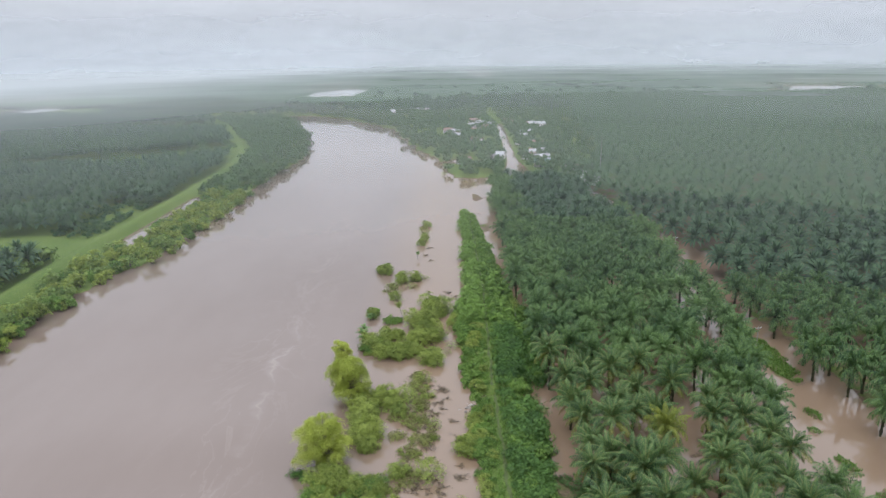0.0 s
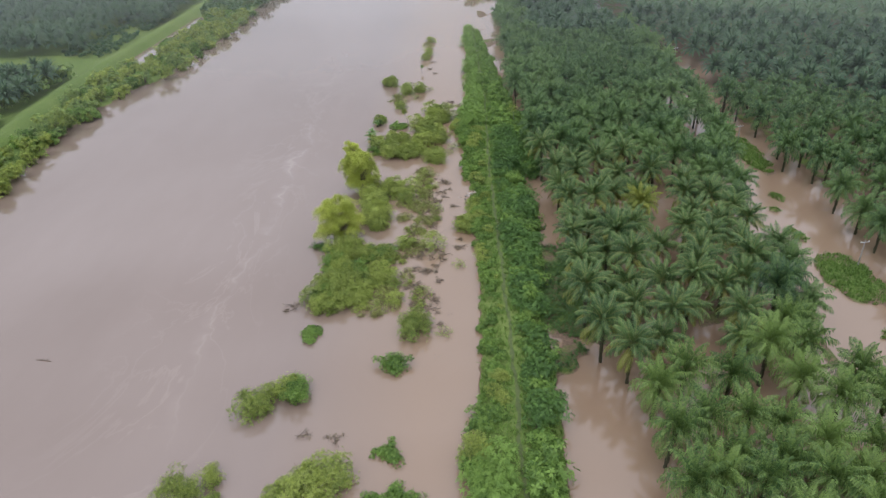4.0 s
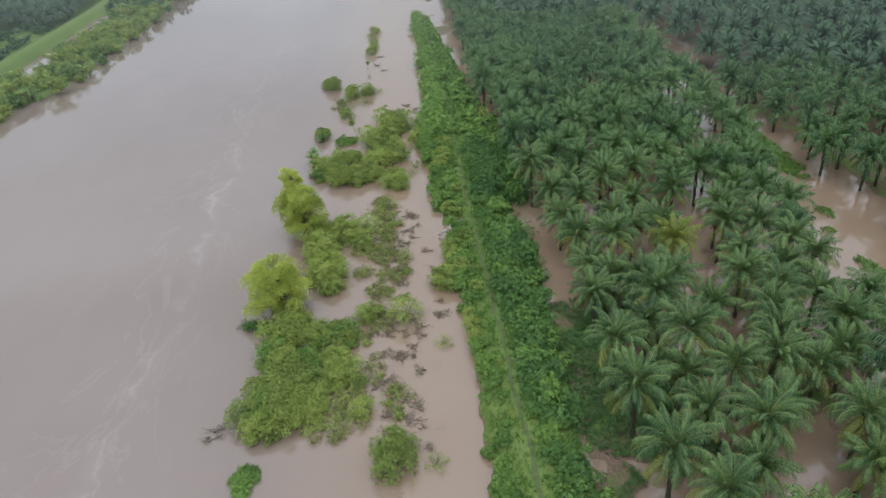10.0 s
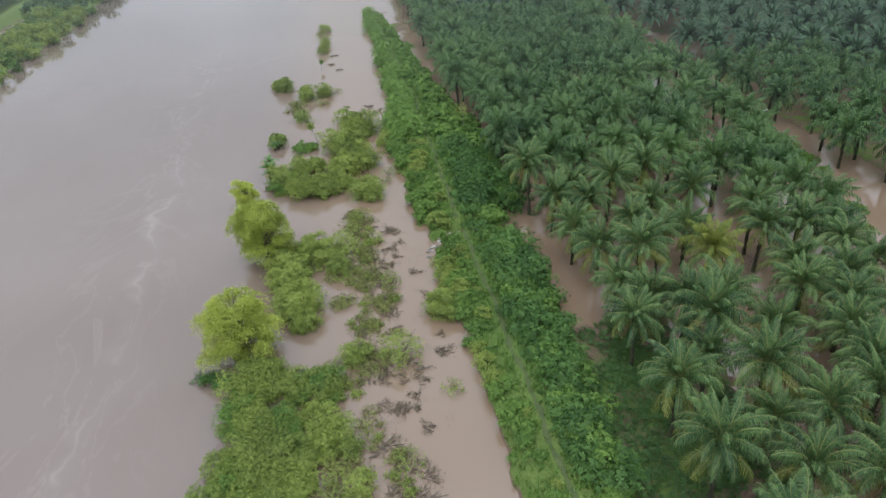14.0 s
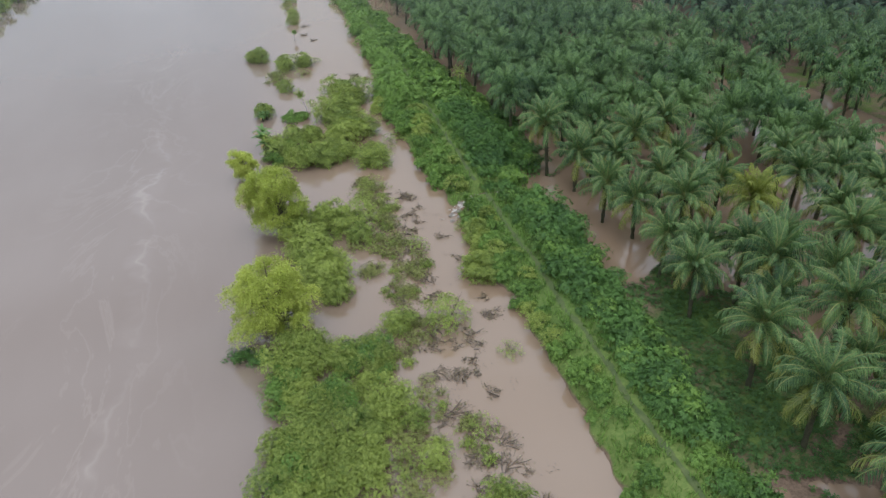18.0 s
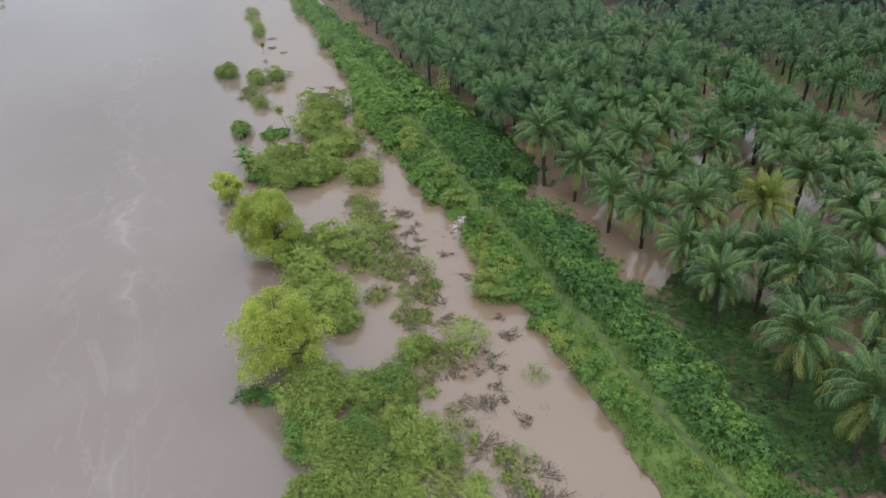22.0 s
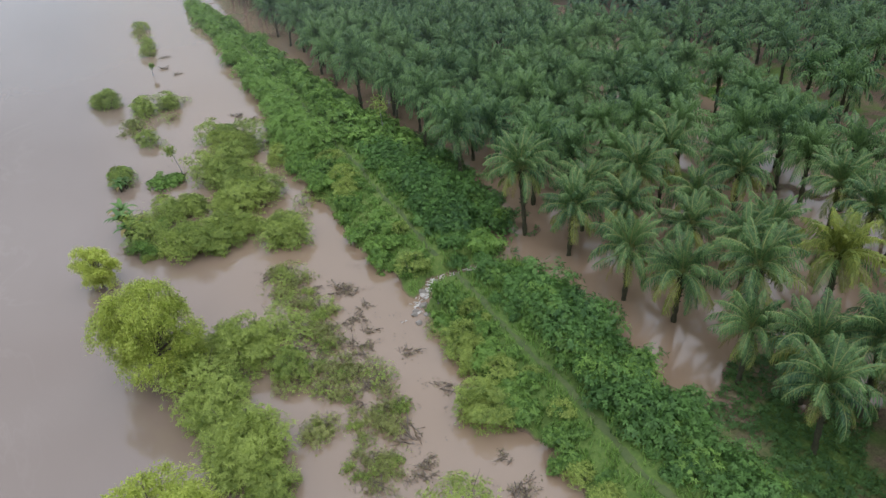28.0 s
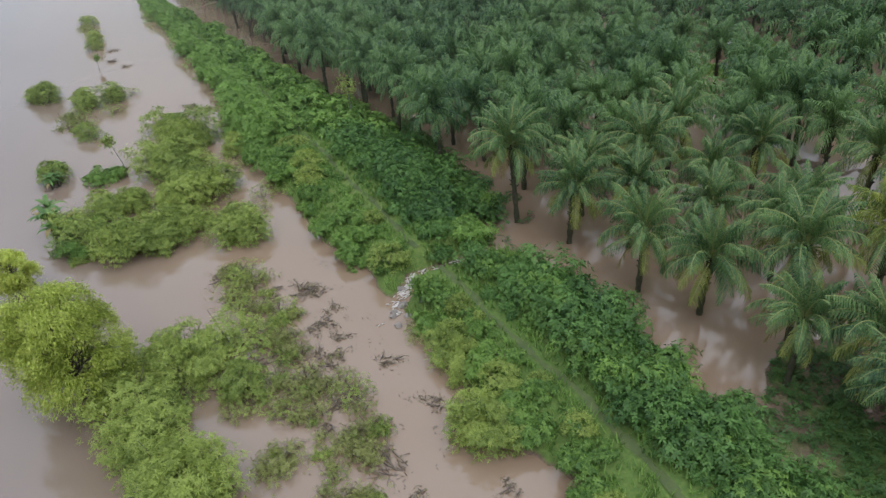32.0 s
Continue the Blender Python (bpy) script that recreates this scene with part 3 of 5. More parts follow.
prng = np.random.default_rng(11)
FRONDS = [[ribbed(quads("frond", *frond(l, r, f, prng), PALM_OLD if k == 5 or (k == 4 and v) else PALM), 24, PALM_RIB) for v in range(2)] for k, (l, r, f) in enumerate(FROND_KINDS)]
DRY_FROND = quads("dry_frond", *frond(3.4, -0.7, 0.7, prng, 16, 0.6, 0.11), PALM_DRY)
YELLOW_FRONDS = [quads("yellow_frond", *frond(l, r, f, prng), PALM_YELLOW) for l, r, f in FROND_KINDS]
FROND_LABEL = "long drooping feathered green leaf"


def palm(h, rng, yellow=False):
    """A palm whose leaves are parts of their own."""
    ob = empty("oil_palm")
    vf, top = palm_trunk(h, rng)
    part("trunk", quads("trunk", *vf, PALM_BARK), ob, "rough dark trunk with old leaf stubs")
    for i, (kind, m) in enumerate(frond_plan(rng, 42)):
        me = YELLOW_FRONDS[kind] if yellow and kind < 4 else FRONDS[kind][i % 2]
        if kind == 5 and i % 3 == 0:
            me = DRY_FROND
        f = part("frond", me, ob)
        f.matrix_basis = Matrix.Translation(top) @ m
    return ob


def palm_joined(h, rng, count=36, pairs=15, wide=0.19, mat=None):
    """A palm further off: trunk and one crown of leaves."""
    ob = empty("oil_palm")
    vf, top = palm_trunk(h, rng)
    part("trunk", quads("trunk", *vf, PALM_BARK), ob)
    out = []
    for kind, m in frond_plan(rng, count):
        l, r, f = FROND_KINDS[kind]
        out.append(turned(frond(l, r, f, rng, pairs, 0.86, wide), Matrix.Translation(top) @ m))
    part("crown", quads("crown", *join(out), mat or PALM), ob)
    return ob


FAR_KINDS = [(3.6, 1.1, 0.9), (4.2, 0.8, 1.1), (4.4, 0.55, 1.1), (4.4, 0.30, 1.0), (4.2, 0.05, 0.8)]


def blade_crown(rng, count, segs=2, kinds=FAR_KINDS):
    """The leaves of a palm far off, each a bent V of a few faces."""
    out = []
    for i in range(count):
        s = i / max(count - 1, 1)
        a = i * 2.39996 + rng.normal(0, 0.2)
        l, r, f = kinds[min(int(s * 5.5), 4)]
        t = np.linspace(0, 1, segs + 1)
        ang = r - f * t
        x = np.concatenate([[0], np.cumsum(np.cos(ang[:-1]) * l / segs)])
        z = np.concatenate([[0], np.cumsum(np.sin(ang[:-1]) * l / segs)]) + 0.4 - 0.6 * s
        w = ((0.30 if segs == 2 else 0.40) * np.array([[0.3, 1.0, 0.2], [0.25, 1.0, 0.85, 0.12]][segs - 2])) if segs > 1 else np.array([0.4, 0.45])
        for side in (-1, 1):
            mid = np.stack([x, 0 * x, z], 1)
            rim = np.stack([x + 0.3 * w, side * w, z - 0.25 * w], 1)
            v = np.concatenate([mid, rim])
            v = np.stack([v[:, 0] * math.cos(a) - v[:, 1] * math.sin(a), v[:, 0] * math.sin(a) + v[:, 1] * math.cos(a), v[:, 2]], 1)
            n = segs + 1
            out.append((v, np.array([(k, k + 1, n + k + 1, n + k) for k in range(segs)])))
    return join(out)


def spread(base, places, rng, low=0.85, high=1.15):
    """Many turned and scaled copies of a (verts, faces) base, as one."""
    v, f = base
    n = len(places)
    a, s = rng.uniform(0, 2 * np.pi, n), rng.uniform(low, high, n)
    c, d = np.cos(a)[:, None] * s[:, None], np.sin(a)[:, None] * s[:, None]
    x = v[None, :, 0] * c - v[None, :, 1] * d + places[:, 0:1]
    y = v[None, :, 0] * d + v[None, :, 1] * c + places[:, 1:2]
    z = v[None, :, 2] * s[:, None] + places[:, 2:3]
    faces = f[None] + (np.arange(n) * len(v))[:, None, None]
    return np.stack([x, y, z], -1).reshape(-1, 3), faces.reshape(-1, 4)


def grid_places(x0, x1, y0, y1, rng, step=8.3, jit=0.7):
    """A triangular planting, a little uneven."""
    rows = np.arange(y0, y1, step * 0.866)
    out = [(x + (step / 2 if i % 2 else 0), y) for i, y in enumerate(rows) for x in np.arange(x0, x1, step)]
    p = np.array(out)
    return p + rng.normal(0, jit, p.shape)


# the palms along the edge of the near stand, one by one
EDGE_PALMS = [(22, 146), (22.5, 131), (24.2, 124.6), (23.9, 114.8), (25.7, 109.6), (33.4, 125.5), (33.2, 116), (24.1, 100.3), (28.4, 103.4), (22.9, 92), (22, 80.5), (38, 89.4), (27.7, 85.1),
              (34.6, 75.2), (21.9, 72.8), (28.6, 69.6), (55.2, 101), (39.8, 127.6), (55.2, 131), (60.6, 128), (57.2, 115.6), (22.8, 64.2), (25.6, 59.4), (31.5, 54.4), (37.8, 54.4), (31.2, 46.3),
              (30.2, 37), (56.8, 82), (55.8, 70.4), (41, 45.6), (48.6, 47.8), (53.6, 52.8), (20.9, 180.6), (23.2, 160), (39, 144.6), (56, 142.6), (51.4, 125.6), (27.1, 52), (26.6, 43.6), (27, 35.8), (28.2, 29)]
prng = np.random.default_rng(5)
full = [palm(h, prng) for h in (7.2, 7.9, 6.5)]
yellow_palm = palm(7.0, prng, True)
joined = [palm_joined(h, prng) for h in (7.2, 8.0, 6.4, 7.5)]
bright = [palm_joined(h, prng, mat=PALM_BRIGHT) for h in (7.0, 6.2, 7.6)]
used = set()


def plant(kinds, x, y, rng, label, group, z=None, scale=None):
    ob = kinds[int(rng.integers(len(kinds)))]
    s = scale or rng.uniform(0.84, 1.04)
    m = pose(x, y, float(height(x, y)) if z is None else z, rng.normal(0, 2), rng.normal(0, 2), rng.uniform(0, 360))
    if ob.name in used:
        c = copy_thing(ob, m)
    else:
        ob.matrix_basis, c = m, ob
        used.add(ob.name)
    c.scale = (s, s, s * rng.uniform(0.92, 1.08))
    return tagged(c, label, "palm tree", group)


near = [p for p in EDGE_PALMS]
fill = grid_places(18, 92, 22, 356, prng, 5.1, 0.7)
for x, y in fill:
    lx = np.interp(y, [22, 40, 55, 66, 78, 130, 147, 180, 250, 357], [31, 28.5, 26, 24, 23.5, 24.5, 23.5, 22, 22.5, 28])
    # an open drain winds through the stand
    if 78 < y < 153 and abs(x - np.interp(y, [78, 93, 108, 123, 146, 153], [34.5, 39.5, 41.5, 50, 60.5, 67])) < 3.3:
        continue
    if lx < x < np.interp(y, ROAD_LEFT_Y, ROAD_LEFT_X) - 2.5 and min((x - a) ** 2 + (y - b) ** 2 for a, b in near) > 18:
        near.append((x, y))
near.sort(key=lambda p: (p[0] - 14) ** 2 + (p[1] - 95) ** 2)
inner = [p for p in near if p[1] > 176 and 35 < p[0] < 72]
near = [p for p in near if p not in inner]
tagged(yellow_palm, "oil palm with yellowed leaves standing in flood water", "palm tree", "palms of the near stand")
yellow_palm.matrix_basis = pose(37.4, 102.6, 0, 0, 0, 40)
for i, (x, y) in enumerate(near):
    if (x - 37.4) ** 2 + (y - 102.6) ** 2 < 20:
        continue
    plant(full if i < 54 else bright if y < 70 and x < 62 else joined, x, y, prng, "mature oil palm with a full green crown, standing in flood water", "palms of the near stand")

# the great plantation past the flooded road
FAR_SINGLE = 36
far = grid_places(74, 1200, 30, 1060, prng, 8.0, 1.5)
fx, fy = far[:, 0], far[:, 1]
edge = np.interp(fy, ROAD_RIGHT_Y + [410, 470, 700, 850, 1060], ROAD_RIGHT_X + [100, 112, 138, 175, 205]) - 2.6
far = far[(fx > edge) & (fx < 120 + 0.8 * fy) & ~in_mere(fx, fy)]
d2 = np.hypot(far[:, 0] + 5, far[:, 1] - 60)
order = np.argsort(d2)
far, d2 = far[order], d2[order]
for x, y in far[:FAR_SINGLE]:
    plant(joined, x, y, prng, "oil palm in the dense plantation beside the flooded road", "palms past the road")
row = [tuple(p) for p in far[FAR_SINGLE:170]] + [p for p in inner if p[1] < 255]
inner = [p for p in inner if p[1] >= 255]
row_crowns, row_trunks = [], []
for x, y in row:
    h = prng.uniform(6.2, 7.8)
    m = pose(x, y, float(height(x, y)), 0, 0, prng.uniform(0, 360))
    vf, top = palm_trunk(h, prng)
    row_trunks.append(turned(vf, m))
    for kind, fm in frond_plan(prng, 30):
        fl, fr, ff = FROND_KINDS[kind]
        row_crowns.append(turned(frond(fl, fr, ff, prng, 9, 0.9, 0.32), m @ Matrix.Translation(top) @ fm))
tagged(new("roadside_palm_crowns", quads("roadside_palm_crowns", *join(row_crowns), PALM)), "green oil palm crowns on both sides of the flooded road", "plantation", kind="stuff")
tagged(new("roadside_palm_trunks", quads("roadside_palm_trunks", *join(row_trunks), PALM_BARK)), "dark oil palm trunks on both sides of the flooded road", "plantation", kind="stuff")
rest, rd = far[170:], d2[170:]
rest, rd = np.concatenate([rest, inner]), np.concatenate([rd, np.zeros(len(inner))])
rest = np.c_[rest, height(rest[:, 0], rest[:, 1]) + prng.uniform(5.6, 7.8, len(rest))]


def stand(name, label, places, bases, rng, low, high):
    pieces = [spread(b, places[k::len(bases)], rng, low, high) for k, b in enumerate(bases)]
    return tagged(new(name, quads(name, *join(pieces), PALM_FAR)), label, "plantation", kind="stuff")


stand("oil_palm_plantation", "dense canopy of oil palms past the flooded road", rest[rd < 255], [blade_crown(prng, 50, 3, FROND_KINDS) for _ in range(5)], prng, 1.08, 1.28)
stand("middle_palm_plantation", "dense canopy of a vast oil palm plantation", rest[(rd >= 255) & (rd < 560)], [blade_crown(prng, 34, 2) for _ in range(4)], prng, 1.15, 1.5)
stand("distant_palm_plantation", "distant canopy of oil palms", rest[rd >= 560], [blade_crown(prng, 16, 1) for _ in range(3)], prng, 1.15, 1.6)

# the plantation behind the left dyke
left = grid_places(-860, -132, 150, 815, prng, 6.2, 1.6)
lx, ly = left[:, 0], left[:, 1]
dx = np.interp(ly, DYKE_Y, DYKE_X)
open_field = (ly > 228) & (ly < 264) & (lx > -300)
open_field |= (ly < 308) & (lx > -146 - 0.2 * (ly - 264))
open_field |= np.abs(ly - 313) < 4.5
open_field |= (wobble(lx, ly, 0.021, 3) > 0.62) & (ly > 430)
left = left[(lx < dx - 5.5) & ~open_field & (lx > -110 - 0.95 * ly) & (ly > 190)]
left = np.c_[left, height(left[:, 0], left[:, 1]) + prng.uniform(3.4, 5.6, len(left))]
ld = np.hypot(left[:, 0], left[:, 1])
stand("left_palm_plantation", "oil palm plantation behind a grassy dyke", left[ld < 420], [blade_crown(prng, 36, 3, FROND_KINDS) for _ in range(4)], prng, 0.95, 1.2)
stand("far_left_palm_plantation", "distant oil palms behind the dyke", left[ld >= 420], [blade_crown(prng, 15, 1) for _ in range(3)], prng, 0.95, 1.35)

# ---- shrubs and trees ----


def limbs(rng, n, h, r, thick=0.06, lean=0.8):
    out = []
    for i in range(n):
        a = rng.uniform(0, 2 * math.pi)
        t = np.linspace(0, 1, 5)
        k = rng.uniform(0.3, 1.0) * r * lean
        pts = np.stack([math.cos(a) * k * t**1.4, math.sin(a) * k * t**1.4, -0.5 + (h * rng.uniform(0.7, 1.0) + 0.5) * t], 1)
        out.append(tube(pts, thick * (1 - 0.75 * t), 4))
    return join(out)


def shrub(name, rng, r, h, mat, count=330, leaf=0.28, width=0.115, lumps=14, stems=5, n=5):
    """A bush of many leaf whorls over a heap of lumps, with some shoots standing out of it."""
    ob = empty(name)
    part("stem", quads("stem", *limbs(rng, stems, h * 0.8, r), BARK), ob)
    p, d = blobs(rng, count, lumps, r, h * 0.2, h * 0.72, 0.8)
    shoots, ways = [], []
    for i in range(10):
        a, k = rng.uniform(0, 2 * math.pi), rng.uniform(0.2, 0.95)
        tip = np.array([math.cos(a) * r * k, math.sin(a) * r * k, h * rng.uniform(0.75, 1.2) * (1 - 0.35 * k)])
        u = np.linspace(0.5, 1, 4)[:, None]
        shoots.append(tip * u + rng.normal(0, 0.05, (4, 3)))
        ways.append(np.tile(tip / np.linalg.norm(tip), (4, 1)))
    p, d = np.concatenate([p] + shoots), np.concatenate([d] + ways)
    part("foliage", quads("foliage", *rosettes(p, d, leaf, width, rng, n), mat), ob)
    return ob


def umbrella_shrub(name, rng, r, h, mat, count=880, leaf=0.21, width=0.062):
    """A shrub of overlapping flat, feathery fans on thin arching stems."""
    ob = empty(name)
    part("stem", quads("stem", *limbs(rng, 8, h * 0.85, r, 0.05, 1.1), BARK), ob)
    tiers = 17
    a = np.arange(tiers) * 2.4 + rng.normal(0, 0.3, tiers)
    q = np.sqrt(np.arange(tiers) / tiers) * r * 0.85
    c = np.stack([np.cos(a) * q, np.sin(a) * q, h * (0.98 - 0.62 * (q / r) ** 1.6) * rng.uniform(0.8, 1.08, tiers)], 1)
    k = np.sort(rng.integers(0, tiers, count))
    along_fan, across = rng.uniform(-0.5, 1.0, count) * r * 0.42, rng.normal(0, 0.17, count) * r
    p = c[k] + np.stack([np.cos(a[k]) * along_fan - np.sin(a[k]) * across, np.sin(a[k]) * along_fan + np.cos(a[k]) * across, rng.normal(0, 0.03, count) * h - 0.35 * np.maximum(along_fan, 0)], 1)
    low = rng.random(count) < 0.34
    p[low, 2] *= rng.uniform(0.1, 0.75, low.sum())
    p[:, 2] = np.maximum(p[:, 2], 0.1)
    d = np.stack([np.cos(a[k]) * 0.5, np.sin(a[k]) * 0.5, 0 * a[k] + 0.6], 1)
    part("foliage", quads("foliage", *rosettes(p, d, leaf, width, rng, 5, 0.3), mat), ob)
    return ob


def willow(rng, r, h, lobes=40, strands=32):
    """A willow: a forked trunk and a tall crown of drooping lobes, each a cap of hanging leafy strands."""
    ob = empty("willow_tree")
    t = np.linspace(0, 1, 7)
    wood_parts = [tube(np.stack([0.3 * np.sin(3 * t), 0.2 * t, -0.6 + (0.6 * h + 0.6) * t], 1), 0.032 * h * (1 - 0.6 * t), 8, 0.08, rng)]
    pl, nm = [], []
    for i in range(lobes):
        v = 0.16 + 0.76 * ((i + 0.5) / lobes) ** 0.9
        a = i * 2.39996 + rng.normal(0, 0.35)
        girth = r * math.sqrt(max(1 - ((v - 0.42) / 0.60) ** 2, 0.05)) * rng.uniform(0.8, 1.12)
        q = girth * rng.uniform(0.5, 0.98)
        c = np.array([math.cos(a) * q, math.sin(a) * q, h * (v - 0.02) + rng.normal(0, 0.03) * h])
        size = r * rng.uniform(0.21, 0.36)
        root = np.array([0, 0, max(c[2] * 0.45, 0.12 * h)])
        bend = np.stack([root[k] + (c[k] - root[k]) * t ** (0.9 if k < 2 else 0.8) for k in range(3)], 1)
        wood_parts.append(tube(bend, 0.012 * h * (1 - 0.8 * t) + 0.01, 5))
        for _ in range(strands):
            d = rng.normal(0, 1, 3)
            d[2] = abs(d[2]) * 0.9 + 0.1
            d /= np.linalg.norm(d)
            s = c + d * size * np.array([1, 1, 0.75]) * rng.uniform(0.75, 1.0)
            out = np.array([d[0] + c[0] / (r + 0.1), d[1] + c[1] / (r + 0.1), 0])
            hang = min(size * rng.uniform(0.3, 1.25), max(s[2] - 0.1, 0.2))
            u = np.linspace(0, 1, 18)[:, None]
            pl.append(s + out * 0.22 * size * u - np.array([0, 0, 1]) * hang * u**1.25 + rng.normal(0, 0.17, (18, 3)))
            nm.append(np.tile(out * 0.6 + [0, 0, 0.1], (18, 1)))
    part("trunk", quads("trunk", *join(wood_parts), BARK), ob)
    p = np.concatenate(pl)
    p[:, 2] = np.maximum(p[:, 2], 0.06)
    part("foliage", quads("foliage", *sprays(p, np.concatenate(nm), 0.23, 0.082, rng, -0.1, 0.3), WILLOW), ob)
    return ob


def bank_tree(rng, r, h, mat):
    ob = empty("bank_tree")
    t = np.linspace(0, 1, 6)
    stem = tube(np.stack([0.3 * t**2, 0.2 * np.sin(4 * t), -0.6 + (h * 0.7 + 0.6) * t], 1), 0.22 * (1 - 0.7 * t), 6)
    part("trunk", quads("trunk", *join([stem, limbs(rng, 6, h * 0.8, r, 0.09, 0.8)]), BARK), ob)
    p, d = blobs(rng, 210, 16, r, h * 0.14, h * 0.78, 0.85)
    part("crown", quads("crown", *rosettes(p, d, 0.72, 0.28, rng, 5), mat), ob)
    return ob


def banana(rng):
    ob = empty("banana_plant")
    for k in range(5):
        cx, cy = rng.normal(0, 0.9, 2)
        h = rng.uniform(1.1, 2.5)
        stem = part("stem", quads("stem", *tube([(cx, cy, -0.4), (cx, cy, h * 0.6), (cx + 0.1, cy, h)], [0.16, 0.13, 0.08], 6), PALM_BARK), ob)
        for j in range(9):
            a = j * 2.4 + k
            t = np.linspace(0, 1, 6)
            l, rise = rng.uniform(1.9, 2.7), rng.uniform(0.7, 1.5)
            ang = rise - 2.3 * t**1.2
            x = np.concatenate([[0], np.cumsum(np.cos(ang[:-1]) * l / 5)])
            z = np.concatenate([[0], np.cumsum(np.sin(ang[:-1]) * l / 5)]) + h
            w = 0.30 * np.sin(np.pi * np.clip(t * 0.85 + 0.12, 0, 1))
            v = []
            for s in (-1, 0, 1):
                v.append(np.stack([x, s * w, z - 0.35 * abs(s) * w], 1))
            v = np.concatenate(v)
            v = np.stack([v[:, 0] * math.cos(a) - v[:, 1] * math.sin(a) + cx, v[:, 0] * math.sin(a) + v[:, 1] * math.cos(a) + cy, v[:, 2]], 1)
            f = [(b * 6 + i, b * 6 + i + 1, b * 6 + 7 + i, b * 6 + 6 + i) for b in range(2) for i in range(5)]
            part("leaf", quads("leaf", v, f, PALM_DRY if j == 8 else BANANA), stem, "dry brown leaf" if j == 8 else "")
    return ob


def snag(rng, length=2.4, n=6):
    """A tangle of drowned branches with a little silted leaf left on it."""
    ob = empty("drowned_branches")
    out, ends = [], []
    for i in range(n):
        a = rng.uniform(0, 2 * math.pi)
        l = length * rng.uniform(0.4, 1.0)
        t = np.linspace(0, 1, 5)
        s = rng.normal(0, 0.3, 2) * length * 0.6
        pts = np.stack([s[0] + math.cos(a) * l * (t - 0.4), s[1] + math.sin(a) * l * (t - 0.4) + 0.1 * np.sin(5 * t), -0.12 + rng.uniform(0.15, 0.8) * t**1.2], 1)
        part("branch", quads("branch", *tube(pts, 0.07 * (1 - 0.7 * t) + 0.012, 4), DRIFT), ob)
        ends += [pts[3], pts[4]]
    ends = np.array(ends)
    twigs = []
    for i in range(34):
        c = ends[int(rng.integers(0, len(ends)))] * [0.8, 0.8, 0] + rng.normal(0, 0.28, 3) * [length * 0.5, length * 0.3, 0] + [0, 0, 0.02]
        a, l = rng.normal(0.4, 0.7), rng.uniform(0.3, 0.9)
        t = np.linspace(-0.5, 0.5, 4)
        twigs.append(tube(np.stack([c[0] + math.cos(a) * l * t, c[1] + math.sin(a) * l * t + 0.05 * np.cos(6 * t), c[2] + rng.uniform(0.0, 0.3) * (t + 0.5)], 1), 0.022 * (0.8 - t), 3))
    tagged(part("twigs", quads("twigs", *join(twigs), DRIFT), ob, "matted drowned twigs"), kind="stuff")
    k = rng.integers(0, len(ends), 64)
    p = ends[k] * [0.9, 0.9, 0.6] + rng.normal(0, 0.22, (64, 3)) * [1.5, 1.2, 0.4]
    p[:, 2] = np.maximum(p[:, 2], 0.03)
    part("silted_leaves", quads("silted_leaves", *leaves(p, np.tile([0, 0, 1.0], (64, 1)), 0.13, rng), SILT_LEAF), ob)
    return ob


srng = np.random.default_rng(21)
WESTERN = [shrub("waterside_shrub", srng, r, h, m) for r, h, m in ((1.5, 1.9, SHRUB), (1.7, 2.2, SHRUB), (1.2, 1.4, GRASS))]
BROAD = [shrub("leafy_shrub", srng, r, h, m, 460) for r, h, m in ((1.9, 2.4, SHRUB), (1.6, 1.9, SHRUB), (2.3, 2.9, SHRUB_DARK), (1.8, 2.4, SHRUB_DARK), (1.3, 1.5, GRASS), (2.1, 2.6, SHRUB_DARK))]
FEATHERY = [umbrella_shrub("feathery_shrub", srng, r, h, FEATHER) for r, h in ((2.0, 3.1), (1.6, 2.4), (2.4, 3.8))]
THICK = [shrub("thicket_shrub", srng, r, h, m, 1800, 0.15, 0.050, 17, 6) for r, h, m in ((2.2, 3.6, FEATHER), (1.9, 2.6, FEATHER), (2.3, 4.2, FEATHER), (1.8, 3.0, SHRUB))]
AIRY = [umbrella_shrub("airy_shrub", srng, r, h, m, 170, 0.20, 0.056) for r, h, m in ((1.7, 1.9, FEATHER), (1.4, 1.5, DRAB))]
SPARSE = [shrub("half_drowned_shrub", srng, r, h, m, 110, 0.17, 0.056, 12, 9) for r, h, m in ((1.3, 1.3, DRAB), (1.1, 1.0, FEATHER), (1.5, 1.5, DRAB))]
SNAGS = [snag(srng, l) for l in (2.0, 2.8, 1.6)]
BANKTREES = [bank_tree(srng, r, h, m) for r, h, m in ((3.2, 6.0, TREE), (2.8, 5.0, SHRUB), (3.6, 6.6, FEATHER), (2.8, 5.5, FEATHER), (2.6, 5.0, FEATHER), (3.0, 4.6, TREE), (2.6, 4.2, SHRUB))]


def put(kinds, x, y, rng, label, category, group, low=0.8, high=1.2, sink=0.0, z=None):
    ob = kinds[int(rng.integers(len(kinds)))]
    s = rng.uniform(low, high)
    zz = (max(float(height(x, y)), 0.0) if z is None else z) - sink
    m = pose(x, y, zz, rng.normal(0, 4), rng.normal(0, 4), rng.uniform(0, 360))
    if ob.name in used:
        c = copy_thing(ob, m)
    else:
        ob.matrix_basis, c = m, ob
        used.add(ob.name)
    c.scale = (s, s, s * rng.uniform(0.85, 1.15))
    return tagged(c, label, category, group)


